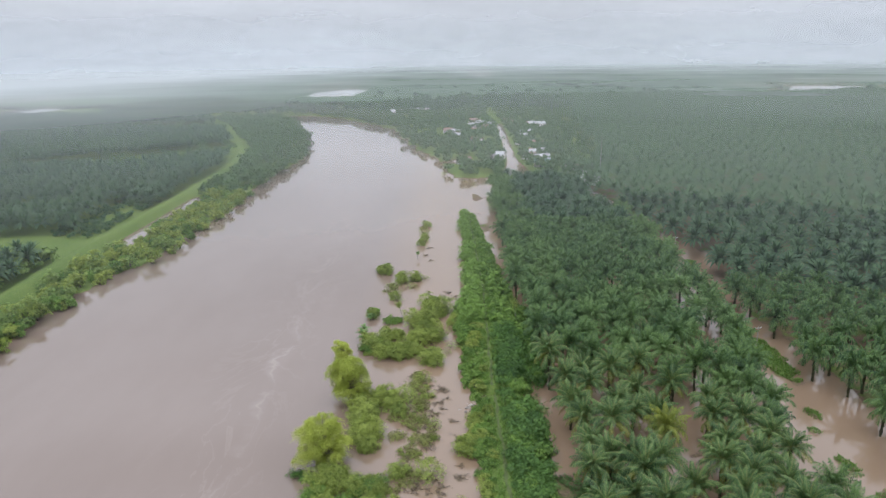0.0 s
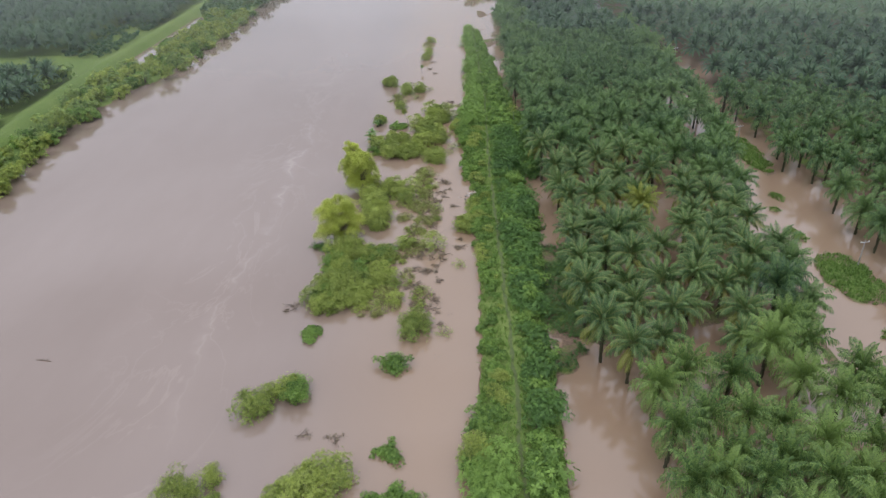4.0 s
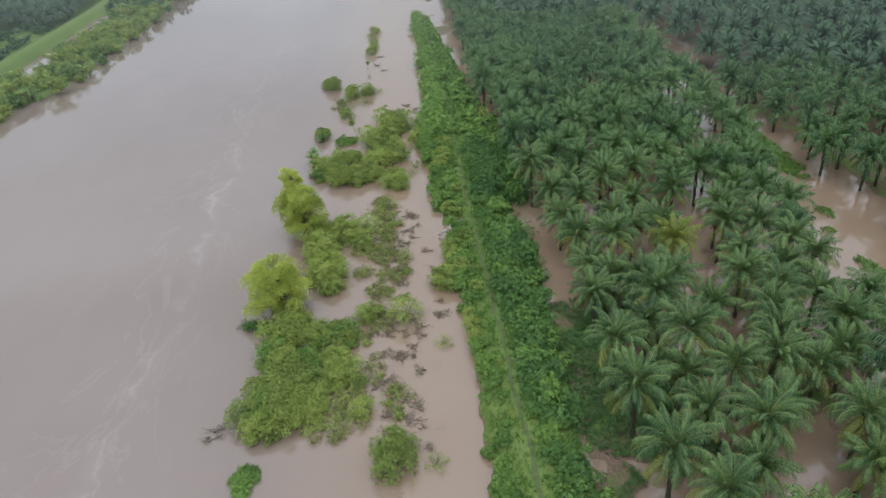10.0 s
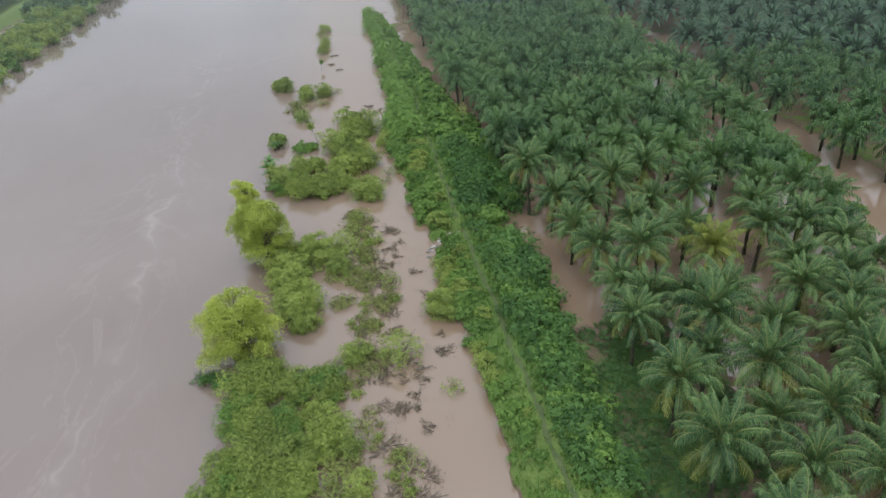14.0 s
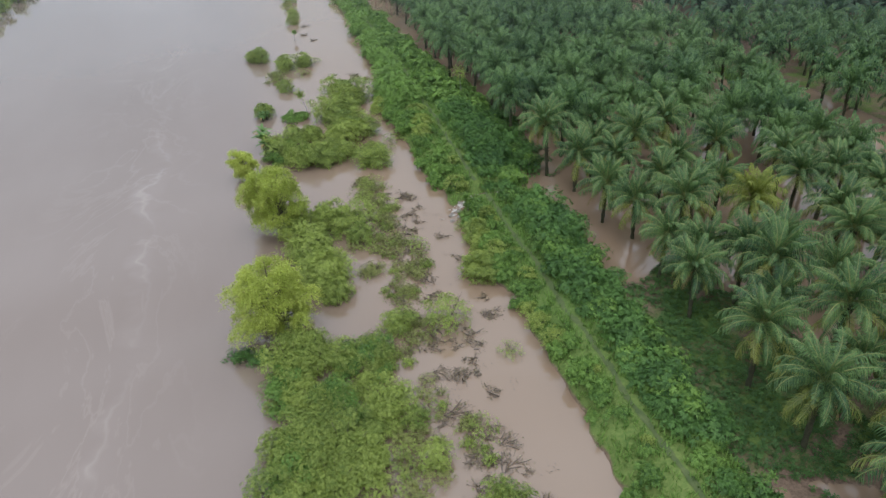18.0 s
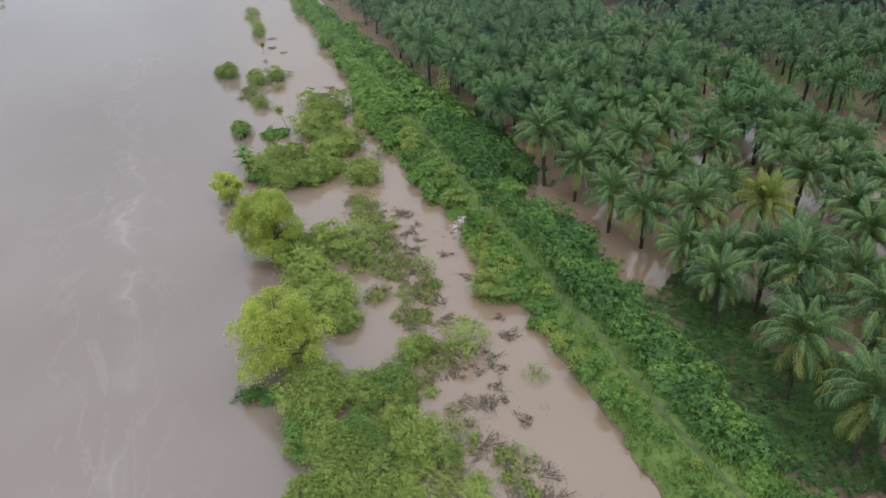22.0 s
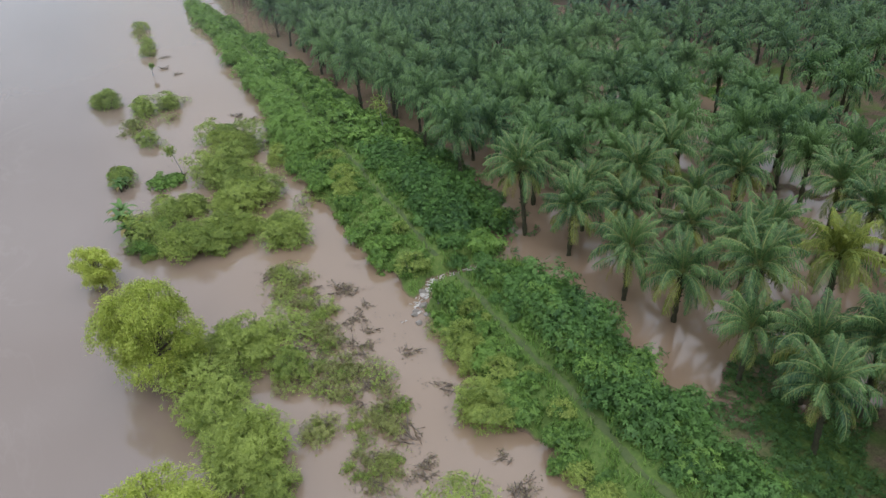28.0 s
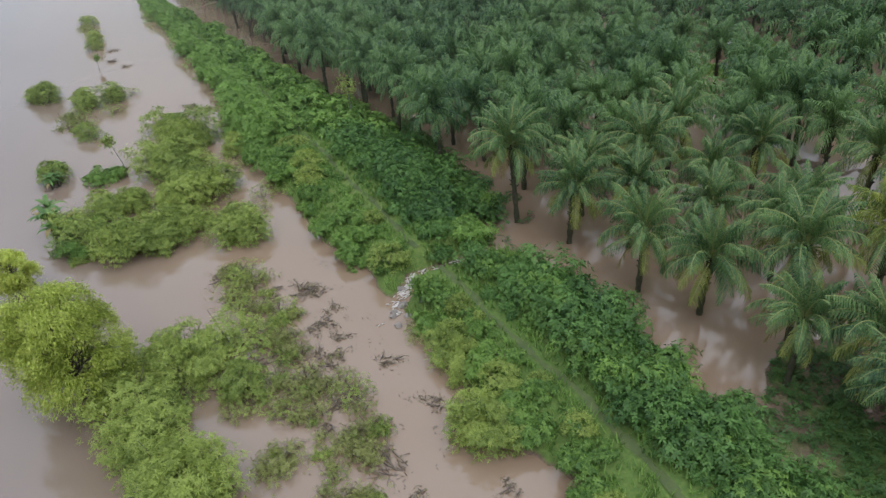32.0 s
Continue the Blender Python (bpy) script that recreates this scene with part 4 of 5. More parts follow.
def foliage_of(ob):
    """Some of the whorls of a bush, a little larger."""
    me = next(c for c in ob.children if c.name.startswith("foliage")).data
    v = np.empty(len(me.vertices) * 3, np.float32)
    me.vertices.foreach_get("co", v)
    v = v.reshape(-1, 16, 3)
    step = max(3, len(v) // 120)
    v = v[::step]
    v = v[:, :1] + (v - v[:, :1]) * (1.6 if step == 3 else 2.3)
    f = np.array([(0, 1 + 3 * j, 2 + 3 * j, 3 + 3 * j) for j in range(5)])
    return v.reshape(-1, 3), (f[None] + (np.arange(len(v)) * 16)[:, None, None]).reshape(-1, 4)


# both shoulders of the near bank
east_side, west_side = [], []
for y in np.arange(-40, 300, 1.7):
    lx, rx, tx = np.interp(y, LEVEE_LEFT_Y, LEVEE_LEFT_X), np.interp(y, LEVEE_RIGHT_Y, LEVEE_RIGHT_X), np.interp(y, TRAIL_Y, TRAIL_X)
    for x0, x1, dens, into in ((lx - 0.1, tx - 0.9, 0.80, west_side), (tx + 0.95, rx - 1.5 + 3.6 * (133 < y < 178), 0.66, east_side)):
        thin = (0.5 if y > 215 else 1.0) * (0.7 if (into is west_side and y < 92) else 1.0)
        for _ in range(srng.poisson(max(x1 - x0, 0.6) * dens * 1.7 / 1.9 * thin)):
            sx, sy = srng.uniform(x0, x1), y + srng.uniform(-1, 1)
            if not -2.7 - 0.9 * (sx > 8) < sy - cut_line(sx) < 1.1:
                into.append((sx, sy))


def beside(x, y, low, high):
    """Sizes that leave the track open."""
    room = (abs(x - float(np.interp(y, TRAIL_Y, TRAIL_X))) - 0.65) / 2.05
    return min(low, room), min(high, max(room, 0.35))


near_first = lambda p: (p[0] + 5) ** 2 + (p[1] - 105) ** 2
east_side.sort(key=near_first)
west_side.sort(key=near_first)
for x, y in east_side[:230]:
    put(BROAD, x, y, srng, "dense green leafy shrub on the earth bank", "shrub", "shrubs on the bank", *beside(x, y, 0.7, 1.3), 0.15)
for x, y in west_side[:190]:
    put(FEATHERY[:1] + WESTERN + WESTERN, x, y, srng, "light green shrub at the water side of the earth bank", "shrub", "shrubs on the bank", *beside(x, y, 0.55, 1.0), 0.15)
for name, places, kinds, mat in (("far_bank_shrubs", east_side[230:], BROAD, SHRUB), ("far_waterside_shrubs", west_side[190:], FEATHERY, SHRUB)):
    q = np.array([(x, y, max(float(height(x, y)), 0) - 0.15) for x, y in places if abs(x - float(np.interp(y, TRAIL_Y, TRAIL_X))) > 1.6])
    pieces = [spread(foliage_of(b), q[k::len(kinds)], srng, 0.6, 1.05) for k, b in enumerate(kinds) if len(q[k::len(kinds)])]
    tagged(new(name, quads(name, *join(pieces), mat)), "continuous green shrubs further along the earth bank", "shrubs", kind="stuff")

# drowned scrub and islets in the shallows: x, y, half widths, count, kind
FLOODED = [(-17, 91, 6.0, 11.0, 74, "thick"), (-20, 83, 3.5, 5, 10, "thick"), (-15.8, 117, 2.6, 6.5, 16, "feather"), (-12.9, 124.5, 2.0, 1.8, 5, "loose"), (-9.4, 121.0, 2.6, 1.7, 6, "loose"), (-14.3, 111.5, 2.2, 3.0, 9, "feather"),
           (-15.0, 152.5, 4.4, 5.8, 20, "thick"), (-9.0, 150.0, 3.2, 4, 11, "thick"), (-5.2, 163, 4.6, 14, 34, "feather"), (-1.5, 180, 4.2, 6, 15, "feather"), (-2.0, 146, 2.0, 3.0, 6, "feather"), (3.0, 158, 2.2, 20, 13, "loose"), (-12.5, 161, 2.6, 3, 8, "feather"), (-13.5, 171, 1.8, 1.5, 5, "broad"), (-19.0, 178, 1.4, 1.5, 5, "broad"), (-12.8, 127.0, 4.6, 2.0, 14, "feather"), (-4.6, 131, 1.9, 9, 17, "mixed"), (-4.2, 116, 3.2, 7, 14, "mixed"), (-6.5, 104, 3.5, 6, 9, "mixed"),
           (-5.6, 136, 1.7, 3.0, 6, "mixed"), (-3.8, 126.5, 1.5, 3.6, 8, "mixed"), (-5.6, 118.5, 2.0, 3.8, 9, "mixed"), (-3.7, 112, 1.8, 1.7, 6, "mixed"), (-6.0, 108, 2.0, 2.8, 7, "mixed"), (-9.4, 112.8, 1.5, 1.5, 5, "mixed"),
           (-5.9, 101.4, 1.0, 1.2, 3, "sparse"), (-8.7, 100.8, 0.9, 0.9, 2, "feather"), (-2.8, 100.0, 0.5, 0.5, 1, "feather"), (-8.5, 97, 2.2, 3.5, 8, "mixed"), (-7.0, 89, 1.6, 3.0, 5, "mixed"), (-5.3, 82.5, 1.5, 3.6, 7, "mixed"), (-10.5, 82, 2.2, 4, 6, "mixed"),
           (4.0, 108, 1.0, 1.3, 3, "feather"), (5.5, 115, 0.8, 3.0, 3, "feather"), (5.2, 121, 1.0, 2.0, 2, "mixed"), (-22.9, 58, 3.8, 1.5, 7, "thick"), (-27, 55, 1.1, 0.9, 2, "feather"), (-8.8, 63.8, 1.3, 1.7, 4, "broad"), (-8.3, 46.2, 2.0, 1.1, 4, "broad"),
           (-30, 41, 3.0, 2.6, 7, "thick"), (-18, 41.5, 4.2, 2.2, 8, "feather"), (-8, 39, 3.2, 1.7, 6, "broad"), (-22, 72, 1.9, 2.0, 5, "broad"), (-5.7, 72.8, 1.0, 2.8, 4, "feather"), (-13, 78.5, 2.6, 2.2, 5, "mixed"), (-6.4, 265, 2.0, 15, 15, "loose"), (-15.5, 196, 1.6, 5, 8, "sparse"), (-12.4, 207, 1.3, 1.6, 4, "feather"), (-8.3, 205, 0.9, 1.0, 3, "feather"), (-18.9, 214.5, 1.4, 1.2, 4, "feather"), (-10.5, 90, 2.6, 12, 16, "loose"), (-18, 212.5, 1.0, 0.8, 2, "feather")]
ISLETS = [(-0.7, 72.2), (-18.8, 212.5), (-13.8, 189), (-14.4, 199.4), (-9.0, 198.2), (-5.0, 207), (-6.6, 253), (-5.8, 259), (-7.2, 247), (-18.3, 173.6), (-18.9, 174.6), (2.2, 93.2), (-13.2, 193), (-12.2, 203), (3.0, 402), (15, 375), (19, 368), (-12.5, 186.5)]
KIND = {"loose": (FEATHERY[:2] + AIRY + AIRY, "loose yellow-green shrub standing in flood water", 0.7, 1.15), "thick": (THICK + FEATHERY[:1], "yellow-green thicket shrub standing in flood water", 0.42, 1.2), "feather": (FEATHERY, "feathery yellow-green shrub standing in flood water", 0.6, 1.35),
        "sparse": (SPARSE, "sparse silt-coated shrub half drowned in brown water", 0.7, 1.25), "broad": (BROAD[:2], "small green bush standing in flood water", 0.55, 0.85), "mixed": (SPARSE + SPARSE + AIRY, "scrubby bush half drowned in brown flood water", 0.6, 1.1)}
for cx, cy, rx, ry, n, kind in FLOODED:
    kinds, label, lo, hi = KIND[kind]
    for _ in range(int(n * 1.35) if kind in ("mixed", "sparse") else n):
        a, q = srng.uniform(0, 2 * math.pi), math.sqrt(srng.random())
        put(kinds, cx + rx * q * math.cos(a), cy + ry * q * math.sin(a), srng, label, "shrub", "drowned scrub", lo, hi, 0.25, 0.0)
for x, y in ISLETS:
    put(AIRY[:1] + FEATHERY[1:2], x, y, srng, "lone green bush rising from the flood water", "shrub", "bushes in the river", 0.75, 1.2, 0.3, 0.0)

# drowned branches
for i in range(78):
    y = srng.uniform(70, 138)
    x = srng.normal(-3.2, 2.8) if y > 95 else srng.normal(-4.5, 2.2)
    put(SNAGS, x, y, srng, "tangle of dead branches caught in brown flood water", "driftwood", "drowned branches", 0.5, 1.1, 0.0, 0.0)
for x, y in ((-11, 172.6), (-9.2, 171), (-4, 243), (-5, 233), (-3.5, 227), (-27.6, 79.6), (-26.4, 81), (2, 193), (4, 190), (-25, 101), (-15, 49.5), (-19, 50.5)):
    put(SNAGS, x, y, srng, "dark dead branches jutting from the river", "driftwood", "drowned branches", 0.7, 1.2, 0.0, 0.0)

# creepers on the water, saplings
for x, y in ((-25.9, 101.6), (-24.7, 101.0), (-23.6, 100.6), (-22.6, 100.2)):
    c = put(BROAD[2:3], x, y, srng, "dark green creeper spreading over the water's edge", "creeper", "creepers", 0.45, 0.6, 0.2, 0.0)
    c.scale.z *= 0.6


def sapling(rng, h, r, mat, lean):
    ob = empty("sapling")
    t = np.linspace(0, 1, 7)
    pts = np.stack([lean * h * t**1.3, 0.1 * np.sin(3 * t), -0.4 + (h + 0.4) * t], 1)
    part("trunk", quads("trunk", *tube(pts, 0.07 * (1 - 0.7 * t) + 0.01, 6), CONCRETE), ob, "slim pale stem")
    p, d = rng.normal(0, 0.45, (380, 3)) * r, rng.normal(0, 1, (380, 3))
    part("foliage", quads("foliage", *sprays(p + pts[-1], d, 0.4, 0.12, rng), mat), ob)
    return ob


for x, y, h, r, lean in ((-10.6, 172.6, 4.2, 0.9, -0.25), (19.5, 166.5, 6.0, 1.6, -0.2), (20.3, 133.0, 2.4, 1.0, 0.05), (-8.2, 229, 2.2, 0.5, 0.1), (7.0, 122.8, 2.2, 0.8, -0.2)):
    ob = sapling(srng, h, r, FEATHER if h > 3 else GRASS, lean)
    ob.matrix_basis = pose(x, y, max(float(height(x, y)), 0), 0, 0, srng.uniform(0, 60))
    tagged(ob, "slim sapling with a thin pale stem and sparse leaves", "sapling", "saplings")

# willows and banana plants at the river's edge
w1 = willow(srng, 3.9, 10.4, 54, 46)
w1.matrix_basis = pose(-19.6, 127.2, 0)
w2 = willow(srng, 4.1, 9.8, 54, 46)
w2.matrix_basis = pose(-21.2, 104.5, 0)
w3 = willow(srng, 2.0, 5.2, 26, 30)
w3.matrix_basis = pose(-23.6, 146.5, 0)
for w in (w1, w2, w3):
    tagged(w, "yellow-green willow tree rooted in the flooded river edge", "tree", "willows at the river")
b1 = banana(srng)
b1.matrix_basis = pose(-19.0, 157.8, 0)
b2 = banana(srng)
b2.matrix_basis = pose(-19.6, 172.4, 0)
b2.scale = (0.6, 0.6, 0.6)
for b in (b1, b2):
    tagged(b, "banana plants with broad tattered leaves in flood water", "banana plant", "banana plants")

# trees of the left bank
bank_spots = []
for y in np.arange(110, 805, 2.6):
    bx, dx = np.interp(y, BANK_Y, BANK_X), np.interp(y, DYKE_Y, DYKE_X)
    wide = max(min(bx - dx - 6.5, 30), 6)
    if 250 < y < 345:
        wide = max(bx - dx - 14, 8)
    if y > 350:
        wide = bx - dx - 7
    for _ in range(srng.poisson(wide * (0.165 if y < 350 else 0.085))):
        bank_spots.append((bx - 0.5 - srng.random() * wide, y + srng.uniform(-1.5, 1.5)))
for x, y in bank_spots[:240]:
    put(BANKTREES, x, y, srng, "bushy green tree on the low river bank", "tree", "trees of the far bank", 0.55, 0.88)
BANK_REST = np.array(bank_spots[240:])

# ---- woods of the distance ----


def wood(name, label, places, rng, mat, r=3.4, h=8.0, count=70, leaf=1.5):
    """Many crowns in one object, each a heap of leaf clumps."""
    bases = []
    for _ in range(3):
        p, d = blobs(rng, count, 9, r, h * 0.3, h * 0.8, 0.9)
        bases.append(leaves(p, d, leaf, rng))
    q = np.c_[places, np.maximum(height(places[:, 0], places[:, 1]), 0)]
    pieces = [spread(b, q[k::3], rng, 0.7, 1.3) for k, b in enumerate(bases) if len(q[k::3])]
    return tagged(new(name, quads(name, *join(pieces), mat)), label, "woodland", kind="stuff")


vrng = np.random.default_rng(33)
wood("left_bank_woods", "bushy trees along the far part of the river bank", BANK_REST, vrng, WOODS, 2.9, 5.0, 110, 0.9)
p = np.c_[vrng.uniform(-150, 180, 2300), vrng.uniform(388, 850, 2300)]
fl = far_line(p[:, 1])
lane_x = np.interp(p[:, 1], [388, 462, 611, 700], [46.5, 49.5, 57.7, 62])
ok = (p[:, 0] > fl + 3) & (np.abs(p[:, 0] - lane_x) > np.interp(p[:, 1], [388, 420, 470], [12, 8, 5])) & (height(p[:, 0], p[:, 1]) > 0.15)
ok &= p[:, 0] < np.interp(p[:, 1], [390, 470, 700, 850], [97, 110, 136, 174])
wood("village_trees", "mixed green trees round a riverside village", p[ok], vrng, WOODS, 3.0, 6.0, 100, 1.1)
p = np.c_[vrng.uniform(-420, 240, 1500), vrng.uniform(842, 1080, 1500)]
ok = (height(p[:, 0], p[:, 1]) > 0.1) & (p[:, 1] < 900 + 0.9 * np.abs(p[:, 0] + 150))
wood("far_bank_woods", "dark belt of trees beyond the river bend", p[ok], vrng, WOODS, 4.2, 9, 50, 2.0)
p = np.c_[vrng.uniform(-2600, 2600, 1500), 960 + 2600 * vrng.random(1500) ** 1.4]
ok = (height(p[:, 0], p[:, 1]) > 0.1) & (np.sin(p[:, 0] * 0.004 + 1.2 * np.sin(p[:, 1] * 0.006)) + np.sin(p[:, 1] * 0.011) > -0.9)
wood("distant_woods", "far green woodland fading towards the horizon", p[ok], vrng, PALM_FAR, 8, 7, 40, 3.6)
cx, cy = np.meshgrid(np.arange(-3300, 3301, 15.0), np.concatenate([np.arange(1000, 2200, 11.0), np.arange(2200, 4300, 26.0)]))
cx, cy = cx + vrng.normal(0, 4, cx.shape), cy + vrng.normal(0, 3, cy.shape)
cz = np.where(height(cx, cy) < 0.1, -2.0, 3.2 + 1.6 * wobble(cx, cy, 0.013, 1) + vrng.uniform(0, 2.6, cx.shape))
ids = np.arange(cx.size).reshape(cx.shape)
tagged(new("far_tree_canopy", quads("far_tree_canopy", np.stack([cx, cy, cz], -1).reshape(-1, 3), np.stack([ids[:-1, :-1], ids[:-1, 1:], ids[1:, 1:], ids[1:, :-1]], -1).reshape(-1, 4), CANOPY)), "unbroken dark green tree canopy of the far plain", "woodland", kind="stuff")
p = np.c_[vrng.uniform(-300, -133, 900), vrng.uniform(90, 231, 900)]
wood("dyke_foot_bushes", "bushes and low trees at the foot of the dyke", p[(p[:, 0] > -60 - 0.95 * p[:, 1]) & (p[:, 0] < np.interp(p[:, 1], DYKE_Y, DYKE_X) - 5)], vrng, TREE, 2.8, 4.6, 90, 0.9)
p = np.c_[vrng.uniform(-560, -140, 900), vrng.uniform(345, 815, 900)]
dx = np.interp(p[:, 1], DYKE_Y, DYKE_X)
ok = (p[:, 0] < dx - 8) & (p[:, 0] > dx - 190) & (height(p[:, 0], p[:, 1]) > 0.1)
wood("dyke_side_scrub", "scattered scrub and trees behind the dyke", p[ok], vrng, WOODS, 2.6, 5, 60, 1.1)

# grass tufts along both banks and on the road's islands


def tufts(places, rng, h=0.55, blades=7):
    n = len(places)
    k = np.repeat(np.arange(n), blades)
    m = len(k)
    a, l, t = rng.uniform(0, 2 * np.pi, m), h * rng.uniform(0.5, 1.4, m), rng.uniform(0.2, 0.9, m)
    d = np.stack([np.cos(a) * t, np.sin(a) * t, np.ones(m)], 1) * l[:, None]
    s = np.stack([-np.sin(a), np.cos(a), 0 * a], 1) * 0.06
    b = places[k] + rng.normal(0, 0.18, (m, 3)) * [1, 1, 0]
    v = np.stack([b - s, b + s, b + d + s * 0.3, b + d - s * 0.3], 1)
    return v.reshape(-1, 3), np.arange(4 * m).reshape(-1, 4)


pl = []
for cx, cy, rx, ry in GRASS_ISLES:
    n = int(rx * ry * 22)
    a, q = vrng.uniform(0, 2 * np.pi, n), np.sqrt(vrng.random(n)) * 0.95
    gx, gy = cx + rx * q * np.cos(a), cy + ry * q * np.sin(a)
    gz = height(gx, gy)
    pl.append(np.c_[gx, gy, gz][gz > -0.05])
tagged(new("road_islet_grass", quads("road_islet_grass", *tufts(np.concatenate(pl), vrng, 0.35, 6), GRASS)), "bright green grass islets in the flooded road", "grass", kind="stuff")
p = np.c_[vrng.uniform(-1, 27, 26000), vrng.uniform(32, 300, 26000)]
hz = height(p[:, 0], p[:, 1])
tx = np.interp(p[:, 1], TRAIL_Y, TRAIL_X)
ok = (hz > 0.1) & (np.abs(p[:, 0] - tx) > 0.35) & (p[:, 0] < np.interp(p[:, 1], LEVEE_RIGHT_Y, LEVEE_RIGHT_X))
tagged(new("bank_grass", quads("bank_grass", *tufts(np.c_[p[ok], hz[ok]], vrng, 0.45, 5), GRASS)), "rank green grass covering the earth bank", "grass", kind="stuff")

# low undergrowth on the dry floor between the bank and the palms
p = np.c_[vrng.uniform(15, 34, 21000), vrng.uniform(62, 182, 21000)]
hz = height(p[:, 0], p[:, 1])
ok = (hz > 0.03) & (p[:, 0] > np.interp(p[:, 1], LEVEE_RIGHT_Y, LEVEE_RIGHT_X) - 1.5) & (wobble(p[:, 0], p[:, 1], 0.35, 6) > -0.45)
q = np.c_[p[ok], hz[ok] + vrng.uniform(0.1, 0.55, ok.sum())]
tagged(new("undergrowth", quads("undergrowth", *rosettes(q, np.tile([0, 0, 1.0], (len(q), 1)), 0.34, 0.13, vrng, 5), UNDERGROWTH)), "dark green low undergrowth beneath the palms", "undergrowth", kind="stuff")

# scattered scrub on the grass beside the left dyke
p = np.c_[vrng.uniform(-190, -137, 420), vrng.uniform(226, 350, 420)]
dx = np.interp(p[:, 1], DYKE_Y, DYKE_X)
ok = (p[:, 0] < dx - 7.5) & ((p[:, 1] > 262) | (p[:, 1] < 236)) & (p[:, 0] > dx - 30)
wood("dyke_foot_scrub", "low scrub in the rough grass beside the dyke", p[ok], vrng, WOODS, 1.5, 2.0, 60, 0.6)

# the worn line of the track
ty = np.arange(28, 299, 0.8)
tx = np.interp(ty, TRAIL_Y, TRAIL_X) + 0.18 * np.sin(ty * 0.37) + 0.1 * np.sin(ty * 0.9)
ok = np.abs(ty - cut_line(tx)) > 1.7
strip = []
for k in range(len(ty) - 1):
    if ok[k] and ok[k + 1]:
        w = 0.27 + 0.09 * math.sin(ty[k] * 1.7)
        xs, ys = np.array([tx[k] - w, tx[k] + w, tx[k + 1] + w, tx[k + 1] - w]), np.array([ty[k], ty[k], ty[k + 1], ty[k + 1]])
        strip.append((np.c_[xs, ys, height(xs, ys) + 0.06], np.array([(0, 1, 2, 3)])))
tagged(new("track", quads("track", *join(strip), TRODDEN)), "narrow trodden earth track along the bank", "track", kind="structure")

# ---- village ----


def box(x0, y0, z0, x1, y1, z1):
    v = np.array([(x, y, z) for z in (z0, z1) for x, y in ((x0, y0), (x1, y0), (x1, y1), (x0, y1))], float)
    return v, np.array([(3, 2, 1, 0), (4, 5, 6, 7), (0, 1, 5, 4), (1, 2, 6, 5), (2, 3, 7, 6), (3, 0, 4, 7)])


def house(w, d, h, roof_mat):
    """A small gabled house."""
    ob = empty("house")
    part("wall", quads("wall", *box(-w / 2, -d / 2, -0.3, w / 2, d / 2, h), PLASTER), ob)
    rise, o, t = 0.28 * d, 0.6, 0.12
    slabs = []
    for s in (-1, 1):
        v = np.array([(-w / 2 - o, s * (d / 2 + o), h - 0.28 * o * 2), (w / 2 + o, s * (d / 2 + o), h - 0.28 * o * 2), (w / 2 + o, 0, h + rise), (-w / 2 - o, 0, h + rise)], float)
        v = np.concatenate([v, v + [0, 0, t]])
        slabs.append((v, np.array([(3, 2, 1, 0), (4, 5, 6, 7), (0, 1, 5, 4), (1, 2, 6, 5), (2, 3, 7, 6), (3, 0, 4, 7)])))
    part("roof", quads("roof", *join(slabs), roof_mat), ob, "pale corrugated metal roof")
    for x in (-w * 0.3, w * 0.3):
        win = part("window", quads("window", *box(x - 0.5, -d / 2 - 0.04, 1.0, x + 0.5, -d / 2 + 0.02, 2.0), DARK_OPENING), ob)
        part("sill", quads("sill", *box(x - 0.6, -d / 2 - 0.16, 0.9, x + 0.6, -d / 2, 0.98), CONCRETE), win)
    part("door", quads("door", *box(-0.45, -d / 2 - 0.04, 0, 0.45, -d / 2 + 0.02, 2.05), DARK_OPENING), ob)
    return ob


HOUSES = [house(9.5, 7, 2.9, ROOF_TIN), house(8, 6.5, 2.7, ROOF_RED), house(9, 7, 2.8, ROOF_TEAL), house(13, 8, 3.4, ROOF_TIN)]
SITES = [(-50, 832, 3), (-42, 846, 0), (-64, 806, 0), (-30, 855, 3), (-12, 908, 0), (-2, 918, 3), (-20, 900, 0), (10, 936, 0), (16, 606, 0), (10, 622, 1), (20, 592, 1), (14, 580, 0), (44, 672, 3), (42, 650, 1), (65, 425, 2),
         (68, 447, 0), (61, 457, 1), (81, 420, 1), (84, 402, 1), (70, 474, 0), (91, 675, 0), (99, 670, 0), (77, 526, 1), (73, 570, 0), (82, 367, 0), (-36, 840, 0), (-6, 895, 0)]
for i in range(16):
    y = vrng.uniform(400, 720)
    SITES.append((float(np.interp(y, [388, 462, 611, 700], [46.5, 49.5, 57.7, 62])) + vrng.choice([-1, 1]) * vrng.uniform(9, 34), y, int(vrng.choice([0, 1, 1, 0]))))
SITES = [s for s in SITES if float(height(s[0], s[1])) > 0]
for x, y, k in SITES:
    z = max(float(height(x, y)), -0.2) + 0.15
    m = pose(x, y, z, 0, 0, vrng.uniform(-40, 40))
    if HOUSES[k].name in used:
        c = copy_thing(HOUSES[k], m)
    else:
        HOUSES[k].matrix_basis, c = m, HOUSES[k]
        used.add(HOUSES[k].name)
    tagged(c, ("pale house with a white metal roof among trees", "house with a faded rusty roof among trees", "small house with a teal roof beside the flooded lane", "long pale building with a white metal roof")[k], "house", "village houses")

# ---- poles ----


